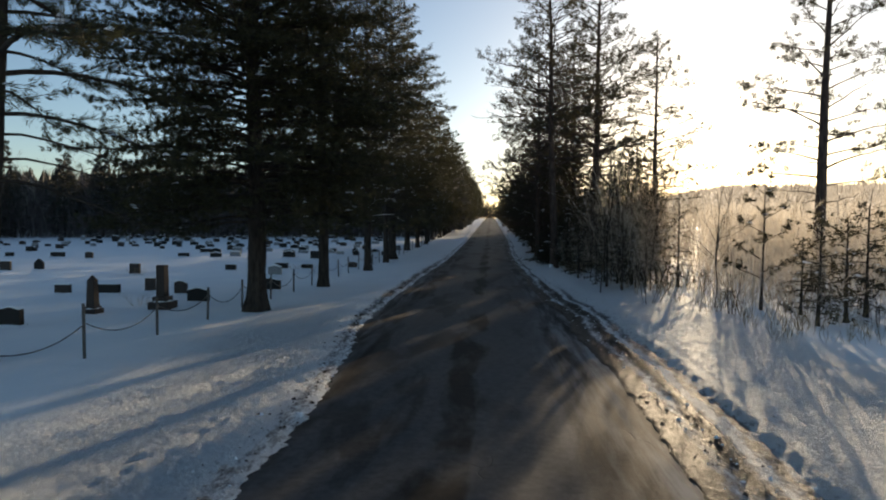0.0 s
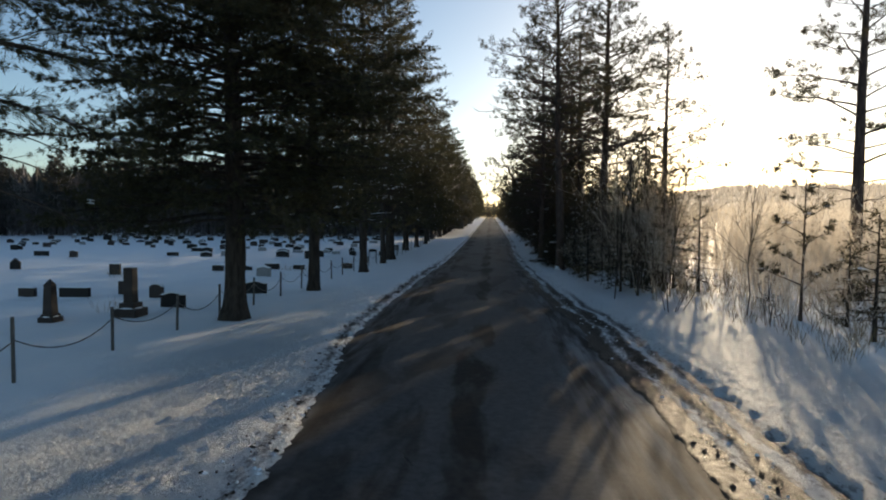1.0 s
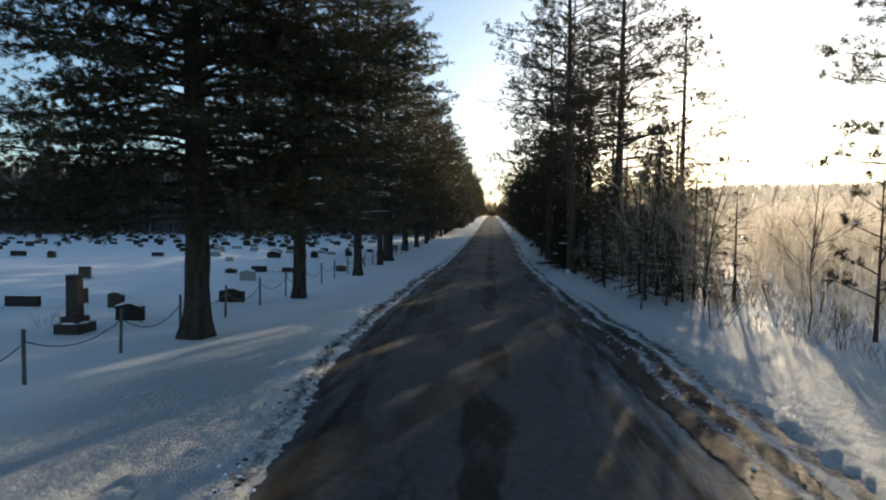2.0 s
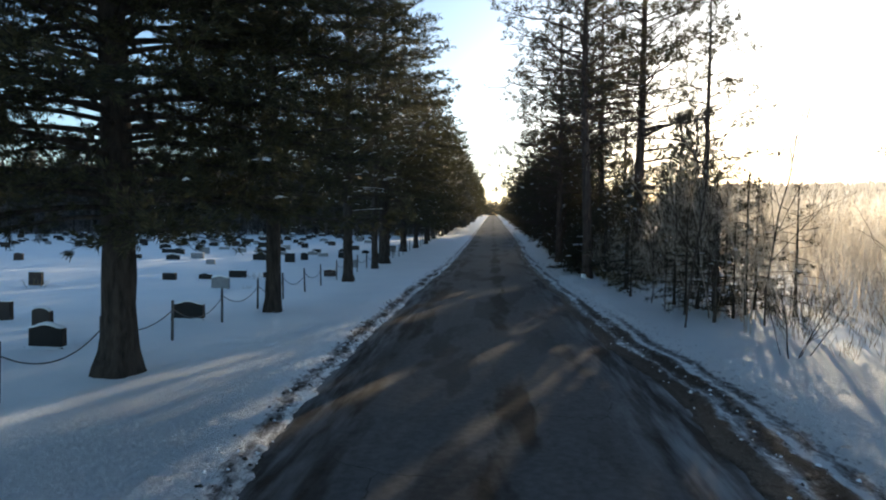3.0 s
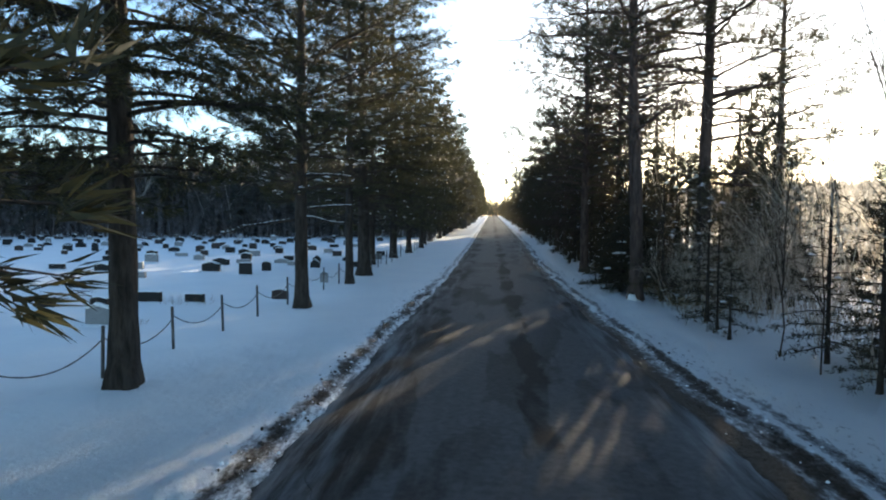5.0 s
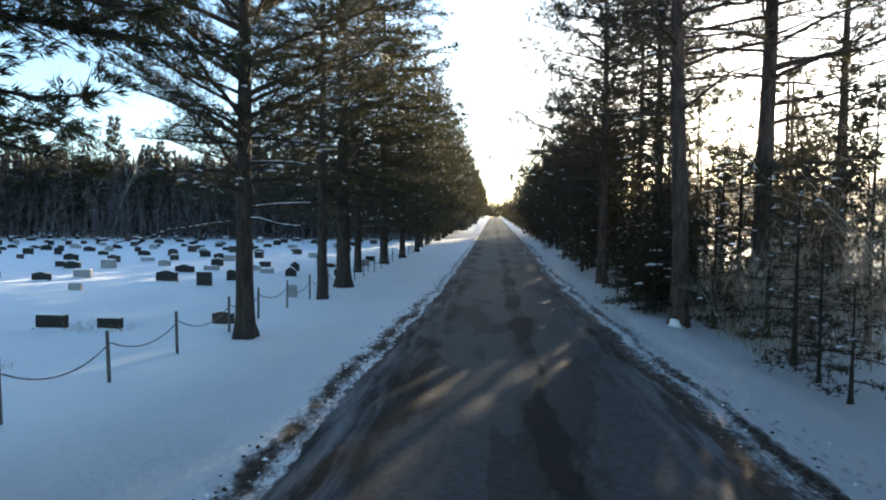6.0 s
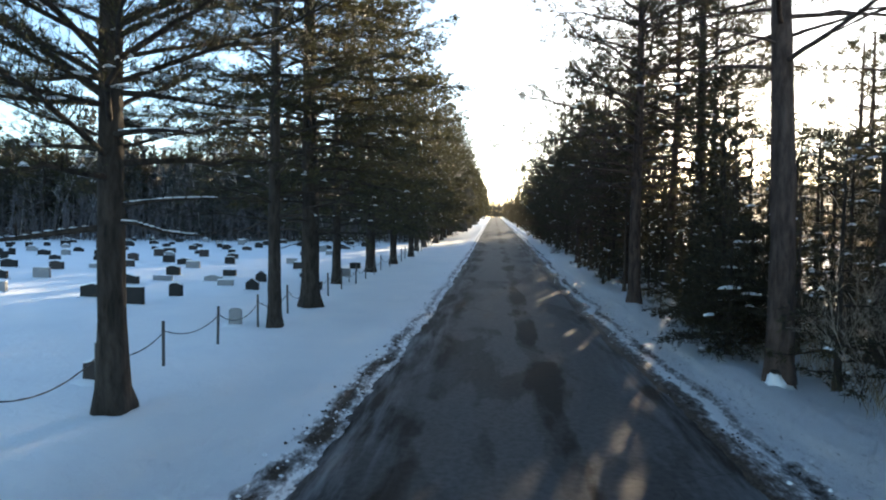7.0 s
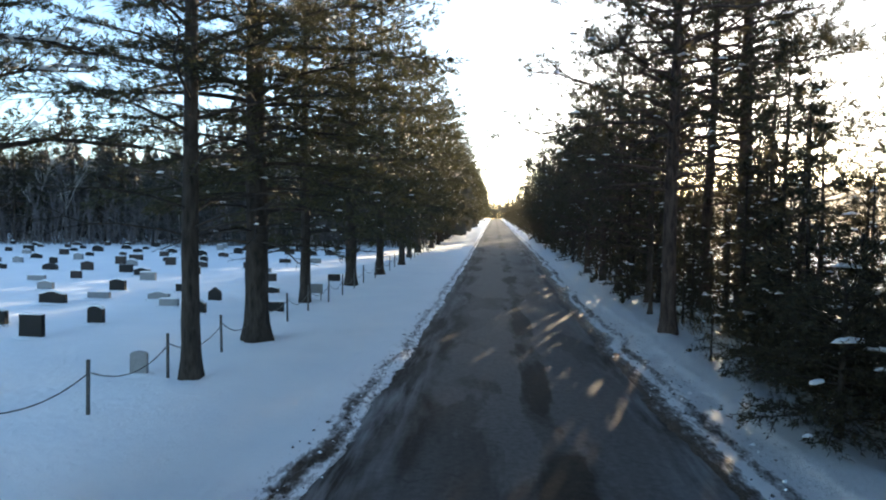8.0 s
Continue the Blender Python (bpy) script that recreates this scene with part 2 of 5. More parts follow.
def needle_tris(centres, ways, rng, count, length, width, spread):
    """Thin triangles that fan out from each centre along its way."""
    c = np.repeat(np.array(centres), count, axis=0)
    d = np.repeat(np.array(ways), count, axis=0)
    n = len(c)
    d = unit(unit(d) + spread * unit(rng.normal(size=(n, 3))))
    side = unit(np.cross(d, rng.normal(size=(n, 3))))
    ln = (length * rng.uniform(0.7, 1.25, n))[:, None]
    wd = (width * rng.uniform(0.7, 1.3, n))[:, None]
    start = c + rng.normal(size=(n, 3)) * length * 0.12
    mid = start + d * ln * 0.45
    return np.stack([mid - side * wd * 0.5, mid + side * wd * 0.5 - d * ln * 0.25, start + d * ln], axis=1)


def pad_mesh(seed):
    """A low lump of settled snow, one unit across its long half."""
    rng = np.random.default_rng(seed)
    v, f = [], []
    for r, h in ((1.0, -0.1), (0.85, 0.28), (0.4, 0.42)):
        for j in range(8):
            a = 2 * math.pi * j / 8
            q = rng.uniform(0.7, 1.25)
            v.append((1.9 * r * q * math.cos(a), 0.55 * r * q * math.sin(a), h * rng.uniform(0.8, 1.2) - 0.06))
    for ring in range(2):
        for j in range(8):
            a, b = ring * 8 + j, ring * 8 + (j + 1) % 8
            f.append((a, b, b + 8, a + 8))
    f.append(tuple(16 + j for j in range(8)))
    f.append(tuple(7 - j for j in range(8)))
    return mesh_of("snow_pad", v, f, SNOW, True)


PADS = [pad_mesh(k) for k in range(5)]


def snow_pads(spots, rng, tree):
    for p, d, size in spots:
        ob = part("snow_pad", PADS[rng.integers(0, 5)], tree, "white pad of snow on a limb")
        ob.matrix_basis = Matrix.LocRotScale(Vector(p), Euler((0, 0, math.atan2(d[1], d[0]))), (size, size, size))


def trunk_mesh(name, rng, height, r0, r1, lean, mat, sides=14, flare=0.5, steps=26):
    path, radii = [], []
    kx, ky = rng.uniform(-1, 1, 2)
    for i in range(steps + 1):
        s = (i / steps) ** 1.5
        z = height * s
        path.append(np.array((lean[0] * z + 0.05 * kx * math.sin(z * 0.5), lean[1] * z + 0.05 * ky * math.sin(z * 0.4 + 1), z - 0.35 * (i == 0))))
        radii.append((r0 + (r1 - r0) * s) * (1 + flare * math.exp(-z / 0.28)))
    t = Tubes()
    t.add(path, radii, sides)
    # ridged bark and root swellings
    for i in range(len(t.v)):
        ring, j = divmod(i, sides)
        c = path[ring]
        a = 2 * math.pi * j / sides
        swell = 1 + 0.06 * rng.uniform(-1, 1) + 0.22 * math.exp(-max(c[2], 0) / 0.3) * math.sin(a * 4 + kx * 3)
        t.v[i] = c + (t.v[i] - c) * swell
    return t.mesh(name, mat), path


def on_path(path, z):
    for a, b in zip(path, path[1:]):
        if b[2] >= z:
            return a + (b - a) * (z - a[2]) / max(b[2] - a[2], 1e-6)
    return path[-1]


def conifer(name, seed, height, clear, reach, r0, mat_bark, mat_leaf, *, per_metre=3.4, rise=0.15, droop=0.55, wiggle=0.05, twig_gap=0.26, twig_len=0.34, tuft_gap=0.17,
            count=8, needle=(0.26, 0.045), spread=0.75, shape=0.6, bare=0.0, lean=(0, 0), snow=0.0, limbs_apart=True, top_r=0.03, leaf_from=0.25, ends_only=False, twig_up=0.0, skip=0.0, low=0.75, tall_bare=0.0, sides=14, lush=0.28, dust=0.03, lowest=0.6, stout=0.012, chosen=()):
    """A conifer: tapered trunk, limbs in loose whorls with side twigs, and a crown of needle sprays. chosen: limbs of their own, as (height, bearing, length, lift, bare)."""
    rng = np.random.default_rng(seed)
    tree = new(name)
    trunk, path = trunk_mesh("trunk", rng, height, r0, top_r, lean, mat_bark, sides)
    centres, ways, spots = [], [], []
    small = Tubes()
    if limbs_apart:
        part("trunk", trunk, tree)
    else:
        small.v, small.f = [np.array(v.co) for v in trunk.vertices], [tuple(p.vertices) for p in trunk.polygons]
    z = clear * rng.uniform(0.85, 1.0)
    az = rng.uniform(0, 6.28)
    own = list(chosen)
    while own or z < height - 0.25:
        mine_own = own.pop() if own else None
        top_z = z
        if mine_own:
            z = mine_own[0]
        s = (z - clear) / (height - clear)
        s = max(s, 0.0)
        z += rng.uniform(0.6, 1.4) / per_metre * (1 - 0.3 * s)
        az += 2.4 + rng.uniform(-0.5, 0.5)
        if rng.random() < skip and not mine_own:
            continue
        length = reach * (low + (1 - low) * min(1, s / 0.22)) * max(0.06, (1 - s ** (1 / shape)) if shape < 1 else (1 - s) ** (1 / shape)) * rng.uniform(0.6, 1.25)
        leafless = z < clear + tall_bare or rng.random() < bare
        if mine_own:
            z, az, length, leafless = mine_own[0], radians(mine_own[1]), mine_own[2], mine_own[4]
        steps = max(4, int(length * 2.2))
        root = on_path(path, z)
        out = np.array((math.cos(az), math.sin(az), 0.0))
        across = np.array((-out[1], out[0], 0.0))
        lift = rise + 0.5 * s ** 1.5 + rng.uniform(-0.1, 0.1)
        if mine_own:
            lift = mine_own[3] + 0.5 * droop
            z = top_z
        limb, bend = [], 0.0
        for i in range(steps + 1):
            q = i / steps
            bend += rng.normal() * wiggle
            limb.append(root + out * length * q + across * bend * length * 0.3 * q + np.array((0, 0, length * (lift * q - droop * (1 - 0.8 * s) * q * q * (1 - 0.45 * q)) + rng.normal() * wiggle * 0.35 * q)))
        limb = [np.array((p[0], p[1], max(p[2], root[2] * lowest))) for p in limb]
        thick = max(0.012, stout * length + 0.006) * (0.95 if leafless else 1.0) * (1.5 if mine_own else 1.0)
        radii = [thick * (1 - 0.85 * i / steps) + 0.004 for i in range(steps + 1)]
        mine = Tubes() if limbs_apart else small
        mine.add(limb, radii, 6 if limbs_apart else 4)
        if mine_own and leafless and lift < 0.3:
            for q in np.arange(0.12, 0.8, 0.055):
                k = min(steps - 1, int(q * steps))
                spots.append((limb[k] + (limb[k + 1] - limb[k]) * (q * steps - k) + np.array((0, 0, radii[k] * 0.8)), limb[k + 1] - limb[k], rng.uniform(0.028, 0.052)))
        elif snow and rng.random() < snow * 1.6:
            for q in np.arange(0.15, 0.9, 0.16 / max(0.5, length / 3)):
                if rng.random() < snow:
                    k = min(steps - 1, int(q * steps))
                    spots.append((limb[k] + (limb[k + 1] - limb[k]) * (q * steps - k) + np.array((0, 0, radii[k] * 0.7)), limb[k + 1] - limb[k], rng.uniform(0.035, 0.10) * min(1.0, 0.35 + length / 4)))
        # side twigs, with sprays of needles
        q = leaf_from if not leafless else 0.35
        flip = 1
        while q < 1.0:
            q += twig_gap / max(length, 0.3) * rng.uniform(0.7, 1.3) * (1.6 if leafless else 1)
            flip = -flip
            k = min(steps - 1, int(min(q, 0.999) * steps))
            here = limb[k] + (limb[k + 1] - limb[k]) * (min(q, 0.999) * steps - k)
            along = unit(limb[k + 1] - limb[k])
            tl = twig_len * (0.35 + (1 - q) * 0.9) * min(length, 4.0) * rng.uniform(0.6, 1.25)
            tl = max(tl, 0.22)
            way = unit(along * rng.uniform(0.5, 0.9) + across * flip * rng.uniform(0.45, 0.9) + np.array((0, 0, max(-0.14, twig_up + rng.normal() * lush))))
            end = here + way * tl + np.array((0, 0, -0.05 * tl * tl + twig_up * 0.3 * tl))
            midp = here + way * tl * 0.5 + np.array((0, 0, rng.normal() * 0.03))
            mine.add([here, midp, end], [0.008 + 0.004 * tl, 0.006 + 0.003 * tl, 0.004], 3, False)
            if leafless:
                if rng.random() < 0.6:
                    e2 = midp + unit(way + rng.normal(size=3) * 0.5) * tl * 0.5
                    mine.add([midp, (midp + e2) / 2, e2], [0.006, 0.005, 0.003], 3, False)
                continue
            m = max(1, int(tl / tuft_gap))
            for i in range(m + 1):
                w = i / m
                if ends_only and w < 0.5 and rng.random() < 0.85:
                    continue
                centres.append(here + (end - here) * w + rng.normal(size=3) * 0.04)
                ways.append(way + np.array((0, 0, twig_up * 0.8)) + rng.normal(size=3) * 0.25)
        if not leafless:
            for i in range(3):
                centres.append(limb[-1] + rng.normal(size=3) * 0.05)
                ways.append(unit(limb[-1] - limb[-2]))
        if limbs_apart:
            part("limb", mine.mesh("limb", mat_bark), tree, "bare dead limb" if leafless else "")
    if not limbs_apart:
        part("trunk", small.mesh("trunk", mat_bark), tree)
    tris = needle_tris(centres, ways, rng, count, needle[0], needle[1], spread)
    part("crown", tri_mesh("crown", tris, mat_leaf), tree)
    if dust:
        tops = np.array(centres)[rng.random(len(centres)) < dust]
        m = len(tops)
        if m:
            turn, size = rng.uniform(0, 6.28, m), rng.uniform(0.05, 0.17, m)
            flakes = []
            for k in range(4):
                a0, a1 = turn + k * 1.571, turn + (k + 1) * 1.571
                rim = [np.stack([np.cos(a) * size * rng.uniform(0.6, 1.5, m), np.sin(a) * size * rng.uniform(0.4, 0.9, m), rng.uniform(-0.02, 0.02, m)], -1) for a in (a0, a1)]
                flakes.append(np.stack([tops + (0, 0, 0.10), tops + rim[0] + (0, 0, 0.05), tops + rim[1] + (0, 0, 0.05)], 1))
            tagged(part("snow_dusting", tri_mesh("snow_dusting", np.concatenate(flakes), SNOW), tree, "flecks of snow caught on needles"), kind="stuff")
    if spots:
        snow_pads(spots, rng, tree)
    return tree


def shrub(name, seed, height, stems, mat, spread=0.35, level=3, thick=0.012, split=False):
    """A leafless shrub or tree: stems that fork into ever finer twigs."""
    rng = np.random.default_rng(seed)
    t, fine = Tubes(), Tubes()

    def grow(p, d, length, r, depth):
        n = 5 if depth == level else (2 if depth else 1)
        pts = [p]
        for i in range(n):
            d = unit(d + rng.normal(size=3) * 0.10 + np.array((0, 0, 0.05)))
            pts.append(pts[-1] + d * length / n)
        (t if depth == level or not split else fine).add(pts, [r * (1 - 0.5 * i / n) for i in range(n + 1)], (7 if split else 4) if depth == level else 3, False)
        if depth == 0:
            return
        for i in range(rng.integers(3, 6) * (3 if split and depth == level else 1)):
            q = rng.uniform(0.35, 0.999)
            k = min(n - 1, int(q * n))
            grow(pts[k] + (pts[k + 1] - pts[k]) * (q * n - k), unit(d + rng.normal(size=3) * 0.55 + np.array((0, 0, 0.15))), length * rng.uniform(0.35, 0.6) * (0.6 if split and depth == level else 1), r * 0.5, depth - 1)

    for i in range(stems):
        a = rng.uniform(0, 6.28)
        o = np.array((math.cos(a), math.sin(a), 0)) * (rng.uniform(0, 0.3) if stems > 1 else 0)
        grow(o - np.array((0, 0, 0.1)), unit(np.array((math.cos(a) * spread, math.sin(a) * spread, 1.0)) + rng.normal(size=3) * (0.12 if stems > 1 else 0.03)), height * (rng.uniform(0.55, 0.75) if stems > 1 else 0.85), thick * rng.uniform(0.7, 1.2), level)
    if not split:
        return new(name, t.mesh(name, mat))
    tree = new(name)
    part("trunk", t.mesh("trunk", mat), tree)
    part("crown", fine.mesh("crown", mat), tree)
    return tree


# ---- lie of the land ----
def rise_of(y):
    t = (np.asarray(y, float) - 65) / 12
    up = 0.0237 * 12 * np.where(t < 30, np.log1p(np.exp(np.minimum(t, 30))), t)
    return np.where(np.asarray(y) < 450, up, 9.12 + 0.0237 * 40 * (1 - np.exp(-(np.maximum(np.asarray(y, float), 450) - 450) / 40)))


def sig(t):
    return 0.5 + 0.5 * np.tanh(np.asarray(t, float) / 2)


def step(a, b, t):
    t = np.clip((np.asarray(t, float) - a) / (b - a), 0, 1)
    return t * t * (3 - 2 * t)


def left_edge(y):
    return -3.5 + 1.4 * sig((17.5 - y) / 2.5) + 0.32 * step(38, 56, y)


def right_edge(y):
    return 2.35 + 0.55 * sig((28 - y) / 3) - 0.25 * step(40, 48, y) + 0.6 * step(60, 100, y)


def field(x, y, scale, seed):
    """Smooth noise on arrays, about -1 to 1."""
    rng = np.random.default_rng(seed)
    out = np.zeros_like(x)
    for k in range(10):
        a, f, p = rng.uniform(0, 6.28), scale * rng.uniform(0.6, 2.4), rng.uniform(0, 6.28)
        out += np.sin((x * math.cos(a) + y * math.sin(a)) * f + p + 1.3 * np.sin((y * math.cos(a) - x * math.sin(a)) * f * 0.7 + p * 2))
    return out / 4.5


def snow_height(x, y):
    """Height of the snow over the lie of the land, and how much soil shows."""
    rag = 0.075 * field(x * 0.6, y, 1.3, 3) + 0.055 * field(x, y, 5.0, 4) + 0.03 * field(x, y, 14.0, 15)
    u = left_edge(y) - x + rag
    v = x - right_edge(y) + 0.9 * rag + 0.14 * field(x * 0.5, y, 0.8, 17)
    lumps = field(x, y, 9.0, 5) * 0.6 + field(x, y, 22.0, 6) * 0.4
    left = -0.26 + 0.26 * step(-0.35, 0.45, u) + 0.07 * np.exp(-((u - 0.9) / 0.6) ** 2)
    left += lumps * 0.045 * np.exp(-((u - 0.9) / 1.3) ** 2)
    left += (0.7 * field(x * 0.7, y, 12.0, 25) + 0.6 * field(x, y, 26.0, 26)) * 0.024 * step(0.3, 0.9, u) * (1 - step(3.0, 4.8, u + 0.5 * field(x, y, 0.6, 27))) * (0.3 + 0.7 * step(24, 17, y))
    strip = np.exp(-((u - 0.40 - 0.10 * field(x * 0, y, 1.1, 14)) / (0.10 + 0.06 * step(18, 30, y) - 0.05 * step(45, 52, y))) ** 2) * (0.5 + 0.5 * step(-0.5, 0.4, field(x * 0.3, y, 2.2, 9) + 0.6 * field(x, y, 7.0, 10)))
    gap = step(0.25, 0.9, strip)
    left -= 0.03 * gap * step(12, 28, y)
    right = -0.26 + 0.215 * step(-0.3, 0.05, v) + 0.065 * step(1.15, 1.9, v) + 0.08 * np.exp(-((v - 2.0) / 0.5) ** 2) + 0.16 * step(2.6, 5.0, v)
    ruts = 0.019 * np.sin(v * 9 + 0.8 * field(x * 0.2, y, 0.5, 7)) + 0.012 * np.sin(v * 17 + field(x * 0.2, y, 0.7, 8)) + 0.003 * field(x * 2.4, y * 0.8, 7.0, 28)
    right += ruts * step(0.1, 0.4, v) * (1 - step(2.0, 3.2, v)) + lumps * 0.018 * step(0.2, 1.2, v) * (1 - step(4.0, 7.0, v))
    z = np.where(x < 0, left, right)
    z += 0.03 * field(x, y, 0.35, 11) * step(5, 9, np.abs(x)) + 0.010 * field(x, y, 2.6, 12) * step(3.6, 5.5, np.abs(x))
    soil_l = (1 - step(-0.1, 0.22, u)) + 0.68 * strip * (0.25 + 0.75 * step(9, 30, y) - 0.5 * step(45, 52, y)) + 0.22 * (1 - step(0.2, 1.3, u))
    narrow = 0.45 * step(28, 38, y)
    wave = 0.18 * np.sin(v * 14 + field(x * 0.2, y, 0.6, 13))
    soil_r = 0.55 * (1 - step(0.10, 0.50, v + 0.6 * narrow)) + 0.46 * (1 - step(0.75, 1.45, v + narrow + wave)) + 0.2 * (1 - step(1.4, 2.6, v + narrow))
    soil_r += 0.22 * np.sin(v * 11 + 0.9 * field(x * 0.2, y, 0.5, 18)) * (1 - step(0.9, 1.7, v + narrow)) * step(0.2, 0.5, v)
    soil_r -= 0.3 * np.exp(-((v - 0.62 - 0.06 * field(x * 0, y, 0.7, 20)) / 0.16) ** 2) * step(-0.5, 0.4, field(x * 0.3, y, 0.9, 19))
    return z, np.clip(np.where(x < 0, soil_l, soil_r), 0, 1)


def land(x, y):
    """Height of the snow at one place."""
    z, _ = snow_height(np.array([float(x)]), np.array([float(y)]))
    return float(z[0] + rise_of(float(y)))


def strips(*runs):
    out = []
    for a, b, d in runs:
        out += list(np.arange(a, b, d))
    return np.array(out + [runs[-1][1]])


def grid_mesh(name, xs, ys, height, mat, attr=None):
    gx, gy = np.meshgrid(xs, ys)
    gz, soil = height(gx, gy)
    nx, ny = len(xs), len(ys)
    co = np.stack([gx, gy, gz], axis=-1).reshape(-1, 3).astype(np.float32)
    i = np.arange(ny * nx).reshape(ny, nx)
    quads = np.stack([i[:-1, :-1], i[:-1, 1:], i[1:, 1:], i[1:, :-1]], axis=-1).reshape(-1, 4)
    me = bpy.data.meshes.new(name)
    me.vertices.add(len(co))
    me.vertices.foreach_set("co", co.ravel())
    me.loops.add(quads.size)
    me.loops.foreach_set("vertex_index", quads.ravel().astype(np.int32))
    me.polygons.add(len(quads))
    me.polygons.foreach_set("loop_start", np.arange(0, quads.size, 4, dtype=np.int32))
    me.materials.append(mat)
    me.update(calc_edges=True)
    me.shade_smooth()
    if attr:
        me.attributes.new(attr, "FLOAT", "POINT").data.foreach_set("value", soil.astype(np.float32).ravel())
        u, v = left_edge(gy) - gx, gx - right_edge(gy)
        crumb = np.exp(-((u - 1.8) / 2.3) ** 2) * (0.35 + 0.65 * step(26, 18, gy)) + 0.8 * step(0.0, 0.8, v) * (1 - step(3.5, 6.5, v))
        me.attributes.new("crumb", "FLOAT", "POINT").data.foreach_set("value", np.clip(crumb, 0, 1).astype(np.float32).ravel())
    return me


def ground_shape(x, y):
    z, soil = snow_height(x, y)
    far = step(400, 2500, np.hypot(x, y))
    return z + rise_of(y) * (1 - far) - 6 * far, soil


ground = tagged(new("ground", grid_mesh("ground", strips((-3500, -500, 250), (-500, -100, 25), (-100, -30, 4), (-30, -10, 0.9), (-10, -7.6, 0.15), (-7.6, -1.6, 0.065), (-1.6, 1.8, 0.6), (1.8, 5.4, 0.06), (5.4, 12, 0.25), (12, 30, 0.9), (30, 100, 5), (100, 500, 25), (500, 3500, 250)),
                                        strips((-200, -20, 12), (-20, 3, 0.8), (3, 28, 0.11), (28, 62, 0.16), (62, 110, 0.5), (110, 460, 3), (460, 700, 20), (700, 3800, 250)), ground_shape, GROUND, "soil")),
                "snow-covered ground with a ploughed bank, muddy along the road", "ground", kind="structure")


def road_shape(x, y):
    side = np.abs(x + 0.5) / 4.4
    z = -0.045 - 0.2 * step(0.45, 0.8, x - right_edge(y)) - 0.2 * step(0.4, 0.9, left_edge(y) - x) - 0.05 * side ** 2 - 0.14 * step(0.85, 1.0, side) + 0.006 * field(x, y, 1.1, 21)
    return z + rise_of(y), np.zeros_like(x)


road = tagged(new("road", grid_mesh("road", np.linspace(-4.9, 3.9, 45), strips((-200, 0, 8), (0, 70, 0.4), (70, 520, 3)), road_shape, ASPHALT)),
              "straight narrow asphalt road, damp and patched, between snowbanks", "road", kind="structure")

# ---- fence: steel posts with a slack chain ----
POST_X = -8.4
POSTS_Y = [13.0, 15.95, 18.8, 21.5, 24.1, 26.77, 29.5, 32.1, 34.75, 37.25, 39.84, 42.5, 44.9, 47.4, 50.0, 52.6, 55.1, 57.66] + [60.2 + 2.57 * k for k in range(18)]


def fence_post():
    bm = bmesh.new()
    bmesh.ops.create_cone(bm, cap_ends=True, segments=10, radius1=0.036, radius2=0.034, depth=1.35, matrix=Matrix.Translation((0, 0, 0.325)))
    post = linked(bm, "fence_post", STEEL)
    bm = bmesh.new()
    bmesh.ops.create_uvsphere(bm, u_segments=10, v_segments=5, radius=0.038, matrix=Matrix.Translation((0, 0, 1.0)) @ Matrix.Diagonal((1, 1, 0.5, 1)))
    linked(bm, "cap", STEEL, post)
    bm = bmesh.new()
    bmesh.ops.create_cone(bm, cap_ends=True, segments=10, radius1=0.012, radius2=0.012, depth=0.11, matrix=Matrix.Translation((0, 0, 0.78)) @ Matrix.Rotation(radians(90), 4, "X"))
    linked(bm, "chain_pin", STEEL, post)
    return tagged(post, "slim grey steel fence post standing in snow", "fence post", "posts of the cemetery fence")


rng = np.random.default_rng(5)
first_post = None
post_at = []
for i, y in enumerate(POSTS_Y):
    x = POST_X + rng.uniform(-0.08, 0.08)
    post_at.append((x, y, land(x, y)))
    m = pose(x, y, land(x, y) - (0.0 if i != 1 else -0.2), rng.uniform(-1.5, 1.5), rng.uniform(-1.5, 1.5), rng.uniform(0, 90))
    if first_post is None:
        first_post = fence_post()
        first_post.matrix_basis = m
    else:
        copy_thing(first_post, m)
for (xa, ya, za), (xb, yb, zb) in zip(post_at, post_at[1:]):
    t = Tubes()
    sag = rng.uniform(0.22, 0.42)
    pts = []
    for k in range(15):
        q = k / 14
        pts.append(np.array((xa + (xb - xa) * q + 0.036, ya + (yb - ya) * q, 0.78 + za + (zb - za) * q - sag * 4 * q * (1 - q) + 0.004 * (k % 2))))
    t.add(pts, [0.011 + 0.004 * (k % 2) for k in range(15)], 5)
    tagged(new("fence_chain", t.mesh("fence_chain", STEEL)), "slack dark chain hung between two fence posts", "chain", "chains of the cemetery fence")


# ---- headstones ----
def outline(style, w, h):
    """Half profile of a tablet, from the side's foot to the middle of the top."""
    if style == "serpentine":
        top = [(w / 2 * (1 - k / 8), h - 0.10 * w * (0.5 - 0.5 * math.cos(math.pi * (1 - k / 8))) - 0.02) for k in range(9)]
    elif style == "arched":
        top = [(w / 2 * math.cos(a), h - 0.22 * w + 0.22 * w * math.sin(a)) for a in np.linspace(0, math.pi / 2, 8)]
    elif style == "ogee":
        top = [(w / 2, h * 0.62), (w * 0.46, h * 0.68), (w * 0.36, h * 0.74), (w * 0.24, h * 0.82), (w * 0.13, h * 0.92), (0.0, h)]
    else:
        top = [(w / 2, h - 0.01), (w / 2 - 0.012, h), (0.0, h)]
    return [(w / 2, 0.0)] + top


